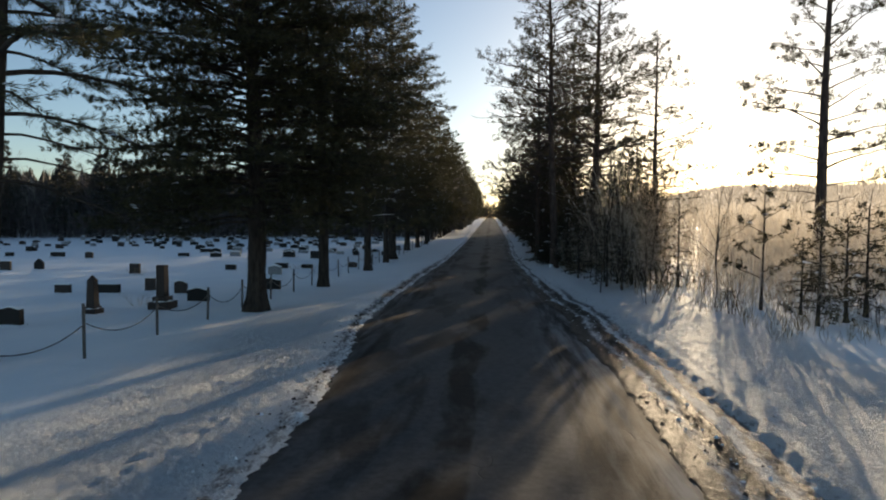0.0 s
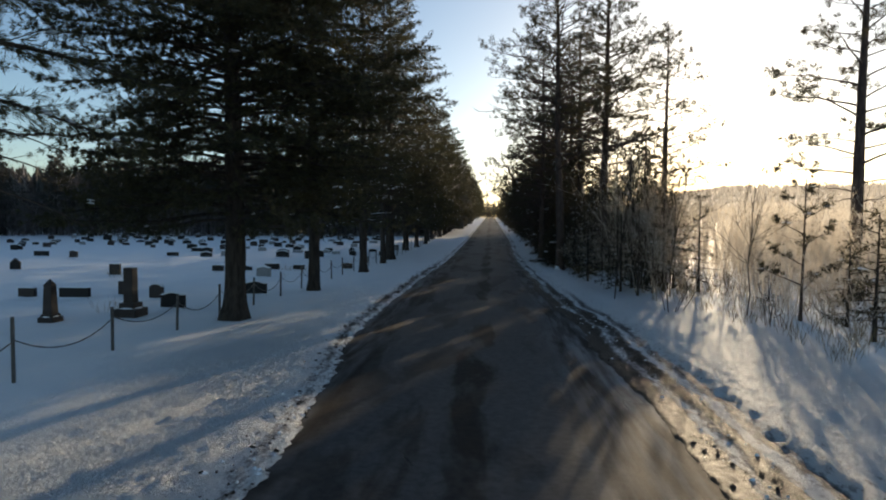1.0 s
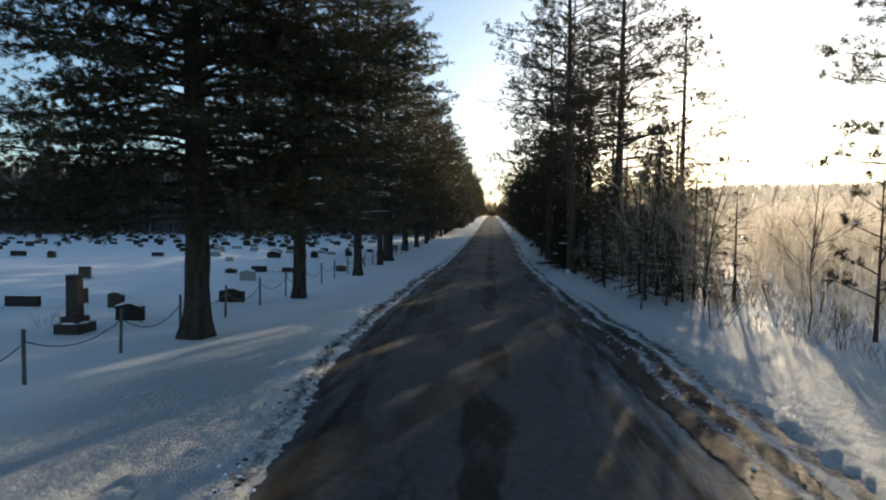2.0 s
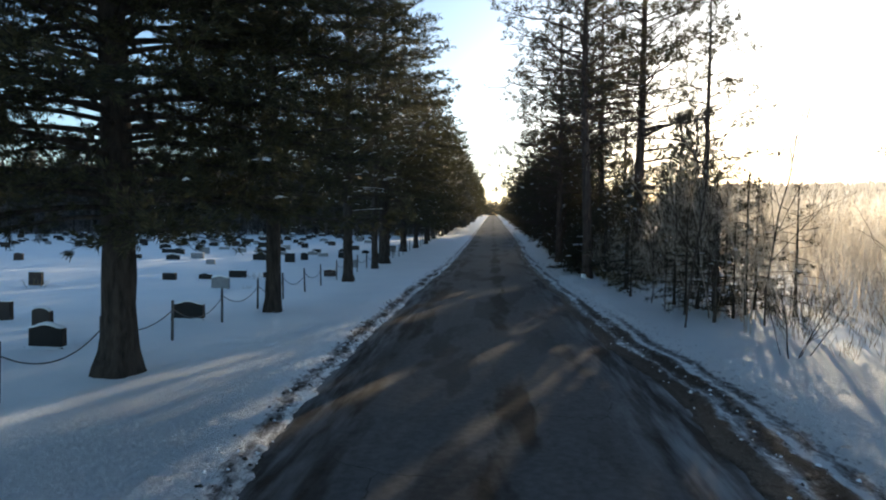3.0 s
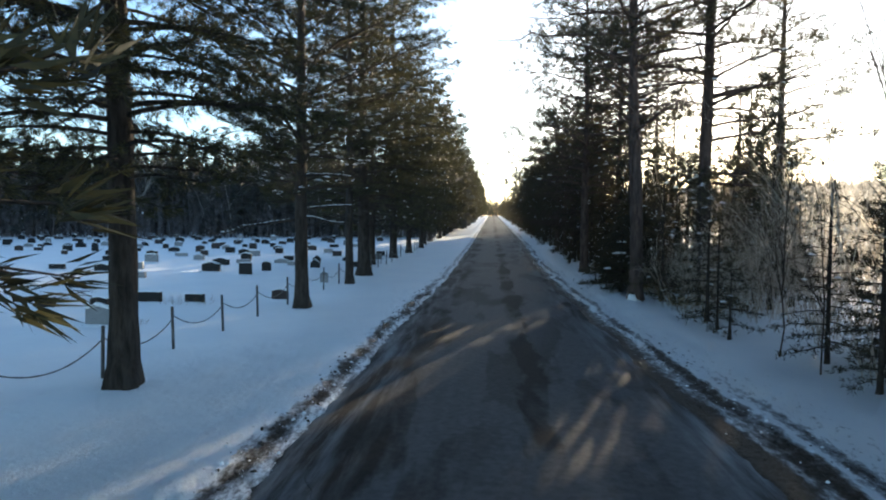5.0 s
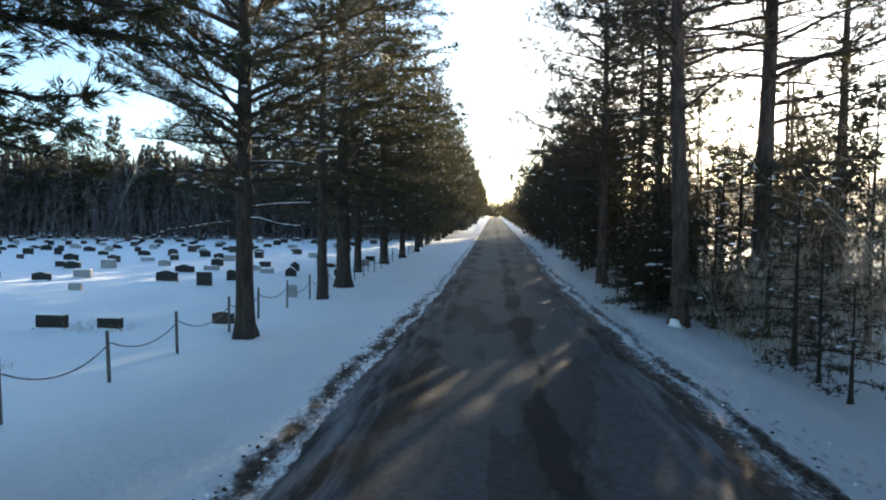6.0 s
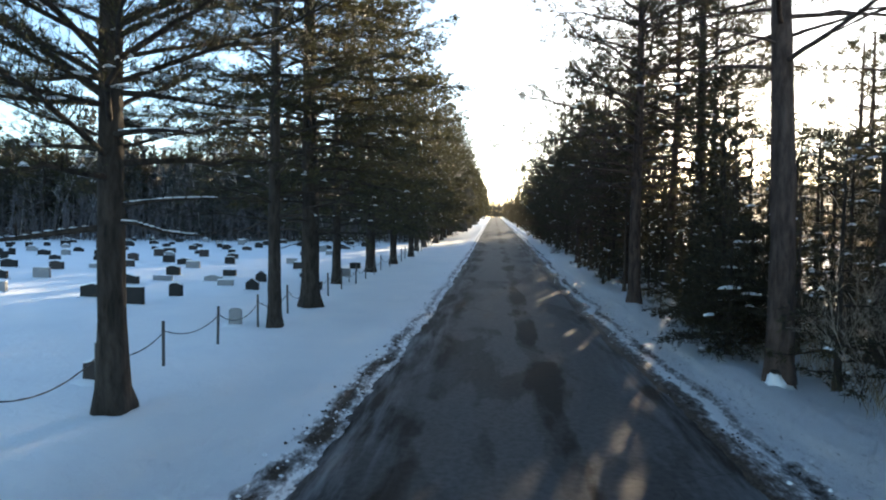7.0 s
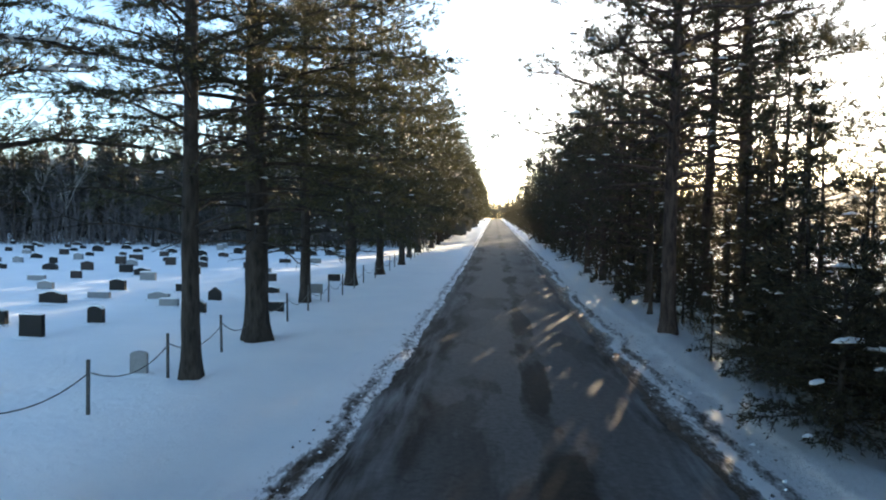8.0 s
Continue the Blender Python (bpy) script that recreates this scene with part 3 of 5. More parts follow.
def slab(bm, profile, depth, z0=0.0, y0=0.0, lean_back=0.0):
    pts = profile + [(-x, z) for x, z in reversed(profile[:-1])]
    front = [bm.verts.new((x, y0 - depth / 2 + lean_back * z, z0 + z)) for x, z in pts]
    back = [bm.verts.new((x, y0 + depth / 2, z0 + z)) for x, z in pts]
    bm.faces.new(front)
    bm.faces.new(list(reversed(back)))
    for i in range(len(pts)):
        j = (i + 1) % len(pts)
        bm.faces.new((front[j], front[i], back[i], back[j]))
    bmesh.ops.recalc_face_normals(bm, faces=bm.faces)


def snow_cap(bm, w, d, z, thick):
    """A soft ridge of snow along a top edge."""
    rows = []
    for i in range(9):
        x = -w / 2 + w * i / 8
        t = thick * (0.55 + 0.45 * math.sin(math.pi * i / 8)) * random.uniform(0.8, 1.2)
        rows.append([bm.verts.new((x, y, zz)) for y, zz in ((-d / 2, z(x)), (-d * 0.38, z(x) + t * 0.75), (0, z(x) + t), (d * 0.38, z(x) + t * 0.75), (d / 2, z(x)))])
    for a, b in zip(rows, rows[1:]):
        for i in range(4):
            bm.faces.new((a[i], b[i], b[i + 1], a[i + 1]))
        bm.faces.new((a[4], b[4], b[0], a[0]))
    bm.faces.new(rows[0])
    bm.faces.new(list(reversed(rows[-1])))
    bmesh.ops.recalc_face_normals(bm, faces=bm.faces)


KINDS = {"black": STONE_BLACK, "brown": STONE_BROWN, "grey": STONE_GREY}
WORDS = {"serpentine": "curved-top", "arched": "arched", "ogee": "pointed", "flat": "flat-topped"}


def headstone(x, y, w, h, style="serpentine", stone="black", plinth=True, cap=0.07, turn=0.0, depth=0.18):
    z = land(x, y)
    thing = new("headstone")
    thing.matrix_basis = pose(x, y, z, 0, 0, turn)
    foot = 0.0
    if plinth:
        foot = 0.035
        bm = bmesh.new()
        slab(bm, [(w / 2 + 0.06, -0.3), (w / 2 + 0.06, foot - 0.012), (w / 2 + 0.05, foot), (0, foot)], depth + 0.12)
        linked(bm, "plinth", STONE_GREY if stone == "grey" else KINDS[stone], thing)
    bm = bmesh.new()
    prof = outline(style, w, h - foot)
    if not plinth:
        prof = [(w / 2, -0.3)] + prof
    slab(bm, prof, depth, foot, 0, 0.04)
    bmesh.ops.bevel(bm, geom=[e for e in bm.edges if e.calc_face_angle(0) > 0.9], offset=0.008, segments=1, affect="EDGES")
    linked(bm, "tablet", KINDS[stone], thing)
    if cap:
        half = sorted(prof[1:] if plinth else prof[2:])
        hx, hz = [p[0] for p in half], [p[1] for p in half]
        bm = bmesh.new()
        snow_cap(bm, w * 0.98, depth * 0.95, lambda q: foot + float(np.interp(abs(q), hx, hz)) - 0.004, cap)
        linked(bm, "snow_cap", SNOW, thing, "cap of settled snow", True)
    # the wind-packed collar of snow at its foot
    bm = bmesh.new()
    n = 16
    rim = [bm.verts.new((math.cos(6.283 * i / n) * (w / 2 + 0.32) * random.uniform(0.85, 1.15), math.sin(6.283 * i / n) * (depth / 2 + 0.32) * random.uniform(0.85, 1.15), -0.05)) for i in range(n)]
    top = [bm.verts.new((math.cos(6.283 * i / n) * (w / 2 + 0.10), math.sin(6.283 * i / n) * (depth / 2 + 0.11), 0.05 + random.uniform(-0.015, 0.02))) for i in range(n)]
    mid = bm.verts.new((0, 0, 0.05))
    for i in range(n):
        j = (i + 1) % n
        bm.faces.new((rim[i], rim[j], top[j], top[i]))
        bm.faces.new((top[i], top[j], mid))
    linked(bm, "snow_collar", SNOW, thing, "low drift of snow round the foot", True)
    return tagged(thing, "%s %s granite headstone%s in snow" % (WORDS[style], stone, " capped with snow" if cap else ""), "headstone", "headstones in the cemetery")


def monument(x, y, w, h, name, label, pointed):
    thing = new(name)
    thing.matrix_basis = pose(x, y, land(x, y))
    widths = [(0.0, w / 2 + 0.09, 0.16), (0.16, w / 2 + 0.04, 0.08)] if pointed else [(0.0, w / 2 + 0.20, 0.26), (0.26, w / 2 + 0.09, 0.18)]
    foot = 0.24 if pointed else 0.44
    for z, half, tall in widths:
        bm = bmesh.new()
        low = -0.3 if z == 0 else 0
        bmesh.ops.create_cube(bm, size=1, matrix=Matrix.Translation((0, 0, z + (tall + low) / 2)) @ Matrix.Diagonal((half * 2, half * 2, tall - low, 1)))
        bmesh.ops.bevel(bm, geom=bm.edges[:], offset=0.018, segments=1, affect="EDGES")
        linked(bm, "plinth", STONE_BROWN, thing)
    bm = bmesh.new()
    bmesh.ops.create_cone(bm, cap_ends=True, segments=4, radius1=w * 0.70, radius2=w * (0.56 if pointed else 0.66), depth=h - foot - (0.16 if pointed else 0.1), matrix=Matrix.Translation((0, 0, foot + (h - foot - (0.16 if pointed else 0.1)) / 2)) @ Matrix.Rotation(radians(45), 4, "Z"))
    bmesh.ops.bevel(bm, geom=bm.edges[:], offset=0.012, segments=1, affect="EDGES")
    linked(bm, "shaft", STONE_BROWN, thing)
    bm = bmesh.new()
    if pointed:
        bmesh.ops.create_cone(bm, cap_ends=True, segments=4, radius1=w * 0.58, radius2=0.02, depth=0.18, matrix=Matrix.Translation((0, 0, h - 0.09)) @ Matrix.Rotation(radians(45), 4, "Z"))
    else:
        bmesh.ops.create_cube(bm, size=1, matrix=Matrix.Translation((0, 0, h - 0.05)) @ Matrix.Diagonal((w * 0.98, w * 0.98, 0.1, 1)))
        bmesh.ops.bevel(bm, geom=bm.edges[:], offset=0.02, segments=1, affect="EDGES")
    linked(bm, "finial" if pointed else "capstone", STONE_BROWN, thing)
    bm = bmesh.new()
    bmesh.ops.create_uvsphere(bm, u_segments=14, v_segments=6, radius=1, matrix=Matrix.Translation((0, 0, 0.14 if pointed else 0.24)) @ Matrix.Diagonal((w / 2 + (0.09 if pointed else 0.2), w / 2 + (0.09 if pointed else 0.2), 0.09, 1)))
    linked(bm, "ledge_snow", SNOW, thing, "snow lying on the stepped base", True)
    return tagged(thing, label, "monument")


random.seed(11)
headstone(-13.5, 19.8, 0.66, 0.58, "serpentine", "black", True, 0.05)
headstone(-17.7, 27.4, 0.66, 0.40, "flat", "brown")
monument(-12.9, 22.5, 0.30, 1.28, "obelisk", "slim dark stone obelisk on a stepped base", True)
headstone(-15.9, 27.6, 1.2, 0.42, "flat", "black", True, 0.03)
headstone(-14.6, 28.7, 0.42, 0.6, "flat", "brown", False, 0.04)
monument(-11.2, 23.8, 0.32, 1.55, "column_monument", "tall square stone column with snow on its base", False)
headstone(-12.7, 27.8, 0.52, 0.58, "arched", "brown", True, 0.06)
headstone(-10.8, 25.6, 0.84, 0.58, "serpentine", "black", True, 0.07)
headstone(-30.6, 39.2, 0.7, 0.62, "flat", "brown")
headstone(-29.2, 40.3, 0.62, 0.74, "ogee", "black", True, 0)
headstone(-20.9, 37.6, 0.62, 0.66, "flat", "brown", True, 0.06)
headstone(-34.5, 52.6, 0.68, 0.64, "serpentine", "brown")
headstone(-38.4, 53.9, 1.3, 0.46, "flat", "black")
headstone(-43.3, 54.2, 0.76, 0.42, "flat", "black")
headstone(-48.1, 62.8, 0.9, 0.54, "serpentine", "brown")
headstone(-27.4, 61.6, 1.05, 0.57, "serpentine", "black")
headstone(-25.4, 62.2, 0.95, 0.6, "flat", "grey")
headstone(-13.6, 42.4, 0.9, 0.42, "flat", "black")
headstone(-19.3, 60.3, 1.15, 0.55, "serpentine", "black")
headstone(-13.1, 61.9, 0.55, 0.62, "ogee", "black", True, 0)
headstone(-9.55, 29.8, 0.93, 0.58, "serpentine", "black", True, 0.06)
headstone(-16.3, 40.6, 0.68, 0.40, "flat", "black", True, 0.05)
headstone(-14.8, 41.3, 0.64, 0.36, "serpentine", "black")
headstone(-12.3, 37.7, 0.78, 0.6, "serpentine", "grey", True, 0.12)
headstone(-11.9, 42.5, 0.70, 0.34, "flat", "black", True, 0.04)
headstone(-27.6, 55.7, 1.0, 0.36, "flat", "black")
headstone(-24.3, 55.2, 1.0, 0.5, "serpentine", "black", True, 0.08)
headstone(-23.2, 56.8, 1.0, 0.47, "flat", "grey", True, 0.08)
headstone(-19.3, 51.0, 0.58, 0.37, "flat", "grey", True, 0.03)
headstone(-17.6, 55.4, 1.1, 0.62, "serpentine", "black", True, 0.09)
headstone(-14.75, 53.7, 0.72, 0.71, "flat", "black", False, 0.05)
headstone(-14.5, 56.2, 0.55, 0.62, "arched", "black", True, 0.10)
headstone(-15.7, 62.0, 0.95, 0.4, "serpentine", "grey", True, 0.06)
headstone(-9.0, 43.5, 0.62, 0.46, "serpentine", "brown", True, 0.05)
headstone(-16.2, 65.0, 0.75, 0.42, "flat", "black", True, 0.06)
headstone(-9.2, 50.2, 0.40, 0.56, "arched", "grey", False, 0.0, 4, 0.10)
headstone(-25.0, 69.3, 0.62, 0.48, "flat", "brown")
headstone(-12.3, 58.9, 0.6, 0.6, "ogee", "black", True, 0.03)
headstone(-14.2, 60.2, 0.78, 0.33, "flat", "grey", True, 0.06)
headstone(-29.3, 63.3, 1.1, 0.42, "flat", "black")
headstone(-28.0, 66.6, 0.9, 0.62, "serpentine", "brown", True, 0.07)
headstone(-26.2, 67.8, 1.0, 0.33, "flat", "grey")
headstone(-23.0, 64.5, 0.8, 0.48, "serpentine", "grey")
headstone(-18.4, 61.9, 1.0, 0.32, "flat", "grey", True, 0.03)
headstone(-19.4, 64.7, 0.8, 0.62, "serpentine", "black", True, 0.07)
headstone(-20.6, 69.2, 0.92, 0.5, "flat", "grey")
headstone(-9.6, 59.6, 0.8, 0.42, "flat", "black", True, 0.05)
headstone(-10.2, 70.5, 0.7, 0.45, "flat", "black")
headstone(-11.7, 64.9, 0.68, 0.36, "serpentine", "black", True, 0.09)
headstone(-32.1, 67.7, 1.1, 0.62, "serpentine", "black")
headstone(-37.5, 69.3, 0.5, 0.4, "flat", "brown")
headstone(-22.7, 72.0, 1.0, 0.52, "serpentine", "black")
headstone(-13.8, 70.0, 0.74, 0.5, "flat", "brown")
# the rows towards the far side of the cemetery
rng = np.random.default_rng(17)
for row in range(7):
    y0 = 74 + row * 4.3
    x = -11 - rng.uniform(0, 3)
    while x > -62:
        x -= rng.uniform(1.6, 5.2)
        headstone(x, y0 + rng.uniform(-0.8, 0.8), rng.uniform(0.55, 1.15), rng.uniform(0.36, 0.68), ("serpentine", "flat", "serpentine", "arched")[rng.integers(0, 4)], ("black", "brown", "grey", "black", "brown", "black")[rng.integers(0, 6)], True, (0.05, 0.08, 0.0)[rng.integers(0, 3)], rng.uniform(-4, 4))
for row in range(3):
    x = -40 - rng.uniform(0, 6)
    while x > -75:
        x -= rng.uniform(3.0, 8.0)
        headstone(x, 58 + row * 5 + rng.uniform(-1, 1), rng.uniform(0.55, 1.0), rng.uniform(0.4, 0.65), ("serpentine", "flat")[rng.integers(0, 2)], ("black", "brown", "grey")[rng.integers(0, 3)], True, 0.05, rng.uniform(-4, 4))


def notice_board(x, y):
    thing = new("notice_board")
    thing.matrix_basis = pose(x, y, land(x, y))
    for side in (-0.3, 0.3):
        bm = bmesh.new()
        bmesh.ops.create_cone(bm, cap_ends=True, segments=8, radius1=0.025, radius2=0.025, depth=1.0, matrix=Matrix.Translation((side, 0.03, 0.2)))
        linked(bm, "leg", STEEL, thing)
    bm = bmesh.new()
    bmesh.ops.create_cube(bm, size=1, matrix=Matrix.Translation((0, 0, 0.52)) @ Matrix.Diagonal((0.78, 0.035, 0.42, 1)))
    bmesh.ops.bevel(bm, geom=bm.edges[:], offset=0.01, segments=1, affect="EDGES")
    linked(bm, "panel", STONE_GREY, thing, "plain grey panel")
    return tagged(thing, "small grey board on two legs in the snow", "sign")


notice_board(-9.1, 63.2)

# ---- the row of old pines along the cemetery ----
PINE_LABEL = "tall old white pine with dark drooping boughs, snow on them"
DENSE = dict(per_metre=7.0, rise=0.18, droop=0.52, twig_gap=0.20, twig_len=0.38, tuft_gap=0.18, count=11, needle=(0.28, 0.031), spread=0.6, shape=0.46, snow=0.2, lush=0.3, wiggle=0.08, dust=0.03)
THIN = dict(per_metre=4.6, rise=0.38, droop=0.42, wiggle=0.16, twig_gap=0.15, twig_len=0.46, tuft_gap=0.11, count=15, needle=(0.125, 0.018), shape=0.55, snow=0.35, bare=0.3, stout=0.008, tall_bare=2.0, leaf_from=0.3, lush=0.3)


def stand(tree, x, y, turn=0.0, size=1.0, label="", category="tree", group=""):
    tree.matrix_basis = pose(x, y, land(x, y) - 0.02, 0, 0, turn) @ Matrix.Scale(size, 4)
    return tagged(tree, label, category, group)


def again(tree, x, y, turn, size=1.0, label=""):
    c = copy_thing(tree, Matrix.Identity(4))
    c.matrix_basis = pose(x, y, land(x, y) - 0.02, 0, 0, turn) @ Matrix.Scale(size, 4)
    return tagged(c, label)


ROW = "pines in the cemetery row"
pine_a = stand(conifer("pine_tree", 101, 23, 3.4, 4.8, 0.33, BARK_GREY, NEEDLE_PINE, **{**DENSE, "droop": 0.5, "per_metre": 18.0, "count": 30, "needle": (0.16, 0.018), "lush": 0.5, "lowest": 0.93, "low": 0.95, "tall_bare": -1.0, "twig_len": 0.46, "dust": 0.006, "snow": 0.07}), -7.65, 23.5, 20, 1.0, PINE_LABEL, "tree", ROW)
pine_b = stand(conifer("pine_tree", 102, 22, 4.1, 4.2, 0.26, BARK_GREY, NEEDLE_PINE, **{**DENSE, "tall_bare": -1.0, "per_metre": 13.0, "low": 0.7, "count": 24, "needle": (0.18, 0.017), "lowest": 0.92, "lush": 0.45, "twig_len": 0.44, "dust": 0.01, "snow": 0.12}), -7.65, 31.7, 200, 1.0, PINE_LABEL, "tree", ROW)
C_LIMBS = [(5.3, 172, 4.4, 0.62, False), (6.5, 8, 4.0, 0.42, False), (5.6, 200, 3.4, 0.5, False), (5.2, 185, 2.8, 0.05, False), (3.15, 184, 3.5, -0.16, True), (3.25, -10, 1.9, -0.12, True), (6.9, 165, 4.2, 0.55, False), (7.3, 30, 3.6, 0.3, False),
           (7.0, 230, 3.8, 0.5, False), (5.9, 330, 3.2, 0.2, False), (8.2, 190, 4.4, 0.4, False), (8.6, 350, 3.6, 0.35, False)]
C_LIMBS += [(3.5 + 0.24 * k, 137.5 * k, 2.2 + (k * 0.37) % 1.2, 0.1 - (k * 0.07) % 0.2, k % 5 == 0) for k in range(10)]
pine_c = stand(conifer("pine_tree", 103, 19, 4.2, 4.6, 0.25, BARK_GREY, NEEDLE_PINE, **{**THIN, "rise": 0.5, "droop": 0.2, "per_metre": 4.6, "twig_gap": 0.065, "twig_len": 0.25, "twig_up": 0.35, "tuft_gap": 0.09, "count": 9, "needle": (0.11, 0.013), "bare": 0.2, "tall_bare": 0.0, "leaf_from": 0.18, "snow": 0.25, "lowest": 0.0, "stout": 0.011, "chosen": C_LIMBS}), -7.6, 41.9, 0, 1.0, "scraggly white pine with upswept limbs, snow on its low ones", "tree", ROW)
pine_f = stand(conifer("pine_tree", 104, 21, 3.4, 4.4, 0.21, BARK_GREY, NEEDLE_PINE, **{**THIN, "bare": 0.12}), -7.87, 50.1, 140, 1.0, "slender white pine with thin needles and bare lower limbs", "tree", ROW)
pine_g = stand(conifer("pine_tree", 105, 24, 2.8, 5.2, 0.36, BARK_GREY, NEEDLE_PINE, **{**DENSE, "tall_bare": 1.0}), -8.1, 54.3, 10, 1.0, "thick-trunked white pine with dense boughs in low sun", "tree", ROW)
PLUME = dict(per_metre=4.8, rise=0.18, droop=0.50, twig_gap=0.40, twig_len=0.42, tuft_gap=0.32, count=11, needle=(0.38, 0.055), spread=0.6, shape=0.46, limbs_apart=False, snow=0.07, lush=0.28, dust=0.05, sides=10)
pine_m = stand(conifer("pine_tree", 107, 23, 2.8, 5.6, 0.32, BARK_GREY, NEEDLE_PINE, **PLUME), -8.9, 69.2, 130, 1.0, PINE_LABEL, "tree", ROW)
pine_n = stand(conifer("pine_tree", 108, 21, 2.8, 5.3, 0.28, BARK_GREY, NEEDLE_PINE, **PLUME), -9.3, 62.5, 40, 0.85, PINE_LABEL, "tree", ROW)
rng = np.random.default_rng(23)
y = 75.5
while y < 450:
    if not 142 < y < 160:
        again((pine_m, pine_n)[rng.integers(0, 2)], -8.6 + rng.uniform(-0.7, 0.5), y, rng.uniform(0, 360), rng.uniform(0.8, 1.02))
    y += rng.uniform(6.0, 8.5) + max(0, (y - 150) * 0.04)
edge_pine = stand(conifer("pine_tree", 106, 14, 3.9, 4.2, 0.24, BARK_GREY, NEEDLE_PINE, **{**DENSE, "tall_bare": 1.0, "droop": 0.8, "per_metre": 6.0, "bare": 0.08, "count": 24, "needle": (0.24, 0.018), "lean": (0.09, 0)}), -10.45, 15.45, 0, 1.0, "white pine with gnarled bare limbs and drooping needles", "tree", ROW)

# ---- red pines on the far side of the road ----
LANES = ((-4.6, 13.3, 0.8), (-1.6, 38.0, 0.25), (5.0, 39.5, 0.9))


def sunlit(x, y, tall, wide):
    """Whether a tree there would stand in one of the lanes by which low sun reaches the road."""
    for x0, y0, half in LANES:
        way = (y - y0) / 0.943
        if y > y0 and abs(x - x0 - 0.354 * (y - y0)) * 0.943 < half + wide * 0.45 and tall > way * 0.173 - 0.3:
            return True
    return False


RED = dict(per_metre=4.6, rise=0.22, droop=0.24, wiggle=0.16, twig_gap=0.25, twig_len=0.44, tuft_gap=0.16, count=18, needle=(0.22, 0.030), spread=1.05, shape=0.6, lush=0.45, ends_only=True, twig_up=0.35, leaf_from=0.35, bare=0.16, tall_bare=1.4, top_r=0.05, snow=0.2, lowest=0.85)
RED_LABEL = "tall red pine with a long bare trunk and tufted crown"
REDS = "red pines by the road"
red_a = stand(conifer("red_pine", 201, 21, 7.0, 4.8, 0.27, BARK_RED, NEEDLE_RED, **{**RED, "per_metre": 6.6, "bare": 0.1}, lean=(-0.022, 0.0)), 4.75, 45.0, 0, 1.0, RED_LABEL, "tree", REDS)
B_LIMBS = ((4.0, 255, 2.6, -0.12, False), (4.5, 320, 3.2, -0.1, False), (4.8, 280, 3.4, -0.02, False), (5.0, 20, 3.4, -0.08, False), (4.9, 250, 2.0, -0.1, False), (6.2, 330, 3.6, 0.1, False), (6.8, 350, 3.6, 0.12, False), (7.6, 300, 3.6, 0.2, False), (8.0, 10, 3.8, 0.2, False))
red_b = stand(conifer("red_pine", 202, 21, 7.4, 4.8, 0.31, BARK_RED, NEEDLE_RED, **{**RED, "snow": 0.3, "per_metre": 6.6, "bare": 0.1}, lean=(0.012, 0.0), chosen=B_LIMBS), 7.7, 46.4, 0, 1.0, RED_LABEL, "tree", REDS)
red_c = stand(conifer("red_pine", 203, 15, 3.6, 3.4, 0.26, BARK_RED, NEEDLE_RED, **{**RED, "per_metre": 3.6, "tall_bare": 0.6, "twig_gap": 0.26, "count": 24}, lean=(0.05, 0.0)), 14.0, 29.6, 40, 1.0, "leaning red pine with a forked limb above brush", "tree", REDS)
# the one that reaches out over the road
red_d = stand(conifer("red_pine", 206, 18, 4.6, 5.0, 0.25, BARK_RED, NEEDLE_RED, **{**RED, "per_metre": 7.5, "low": 0.95, "tall_bare": 0.5, "shape": 0.5, "wiggle": 0.22, "twig_gap": 0.2, "droop": 0.42, "bare": 0.1}), 4.6, 57.0, 190, 1.0, "red pine with snowy limbs reaching over the road", "tree", REDS)
again(red_b, 8.3, 60.5, 200, 0.95)
again(red_a, 7.5, 62.3, 120, 0.85)
BROAD = {**RED, "per_metre": 4.0, "twig_gap": 0.42, "tuft_gap": 0.26, "count": 18, "needle": (0.28, 0.045), "limbs_apart": False, "snow": 0.04}
red_m = stand(conifer("red_pine", 204, 20, 5.5, 4.6, 0.27, BARK_RED, NEEDLE_RED, **BROAD), 11.8, 82.0, 0, 0.75, RED_LABEL, "tree", REDS)
red_n = stand(conifer("red_pine", 205, 21, 6.5, 4.6, 0.27, BARK_RED, NEEDLE_RED, **BROAD), 9.0, 77.5, 0, 0.72, RED_LABEL, "tree", REDS)
again(red_m, 13.5, 52.5, 310, 0.9)
again(red_n, 12.0, 69.5, 110, 0.85)
# shorter pines whose limbs hang over the verge
red_p = stand(conifer("red_pine", 207, 13, 2.6, 4.2, 0.2, BARK_RED, NEEDLE_RED, **{**BROAD, "per_metre": 5.0, "low": 0.95, "tall_bare": 0.4, "shape": 0.5, "dust": 0.05}), 5.9, 64.5, 30, 0.85, "red pine in a dense stand, limbs hanging over the verge", "tree", REDS)
for x, y, size in ((12.9, 56.0, 0.8), (16.0, 62.0, 0.9)):
    again(red_p, x, y, 31 * y, size)
rng = np.random.default_rng(29)
y = 69.0
while y < 135:
    x = rng.uniform(5.4, 6.6)
    if not sunlit(x, y, 12, 1.5):
        again(red_p, x, y, rng.uniform(0, 360), rng.uniform(0.8, 1.05))
    y += rng.uniform(4.5, 6.5)
for x, y, size in ((9.5, 68.0, 0.8), (11.0, 74.0, 0.85), (8.2, 72.0, 0.75), (12.5, 64.0, 0.8), (13.5, 70.0, 0.9), (10.6, 60.8, 0.6)):
    if not sunlit(x, y, 10, 1.5):
        again(red_p, x, y, 59 * y, size)
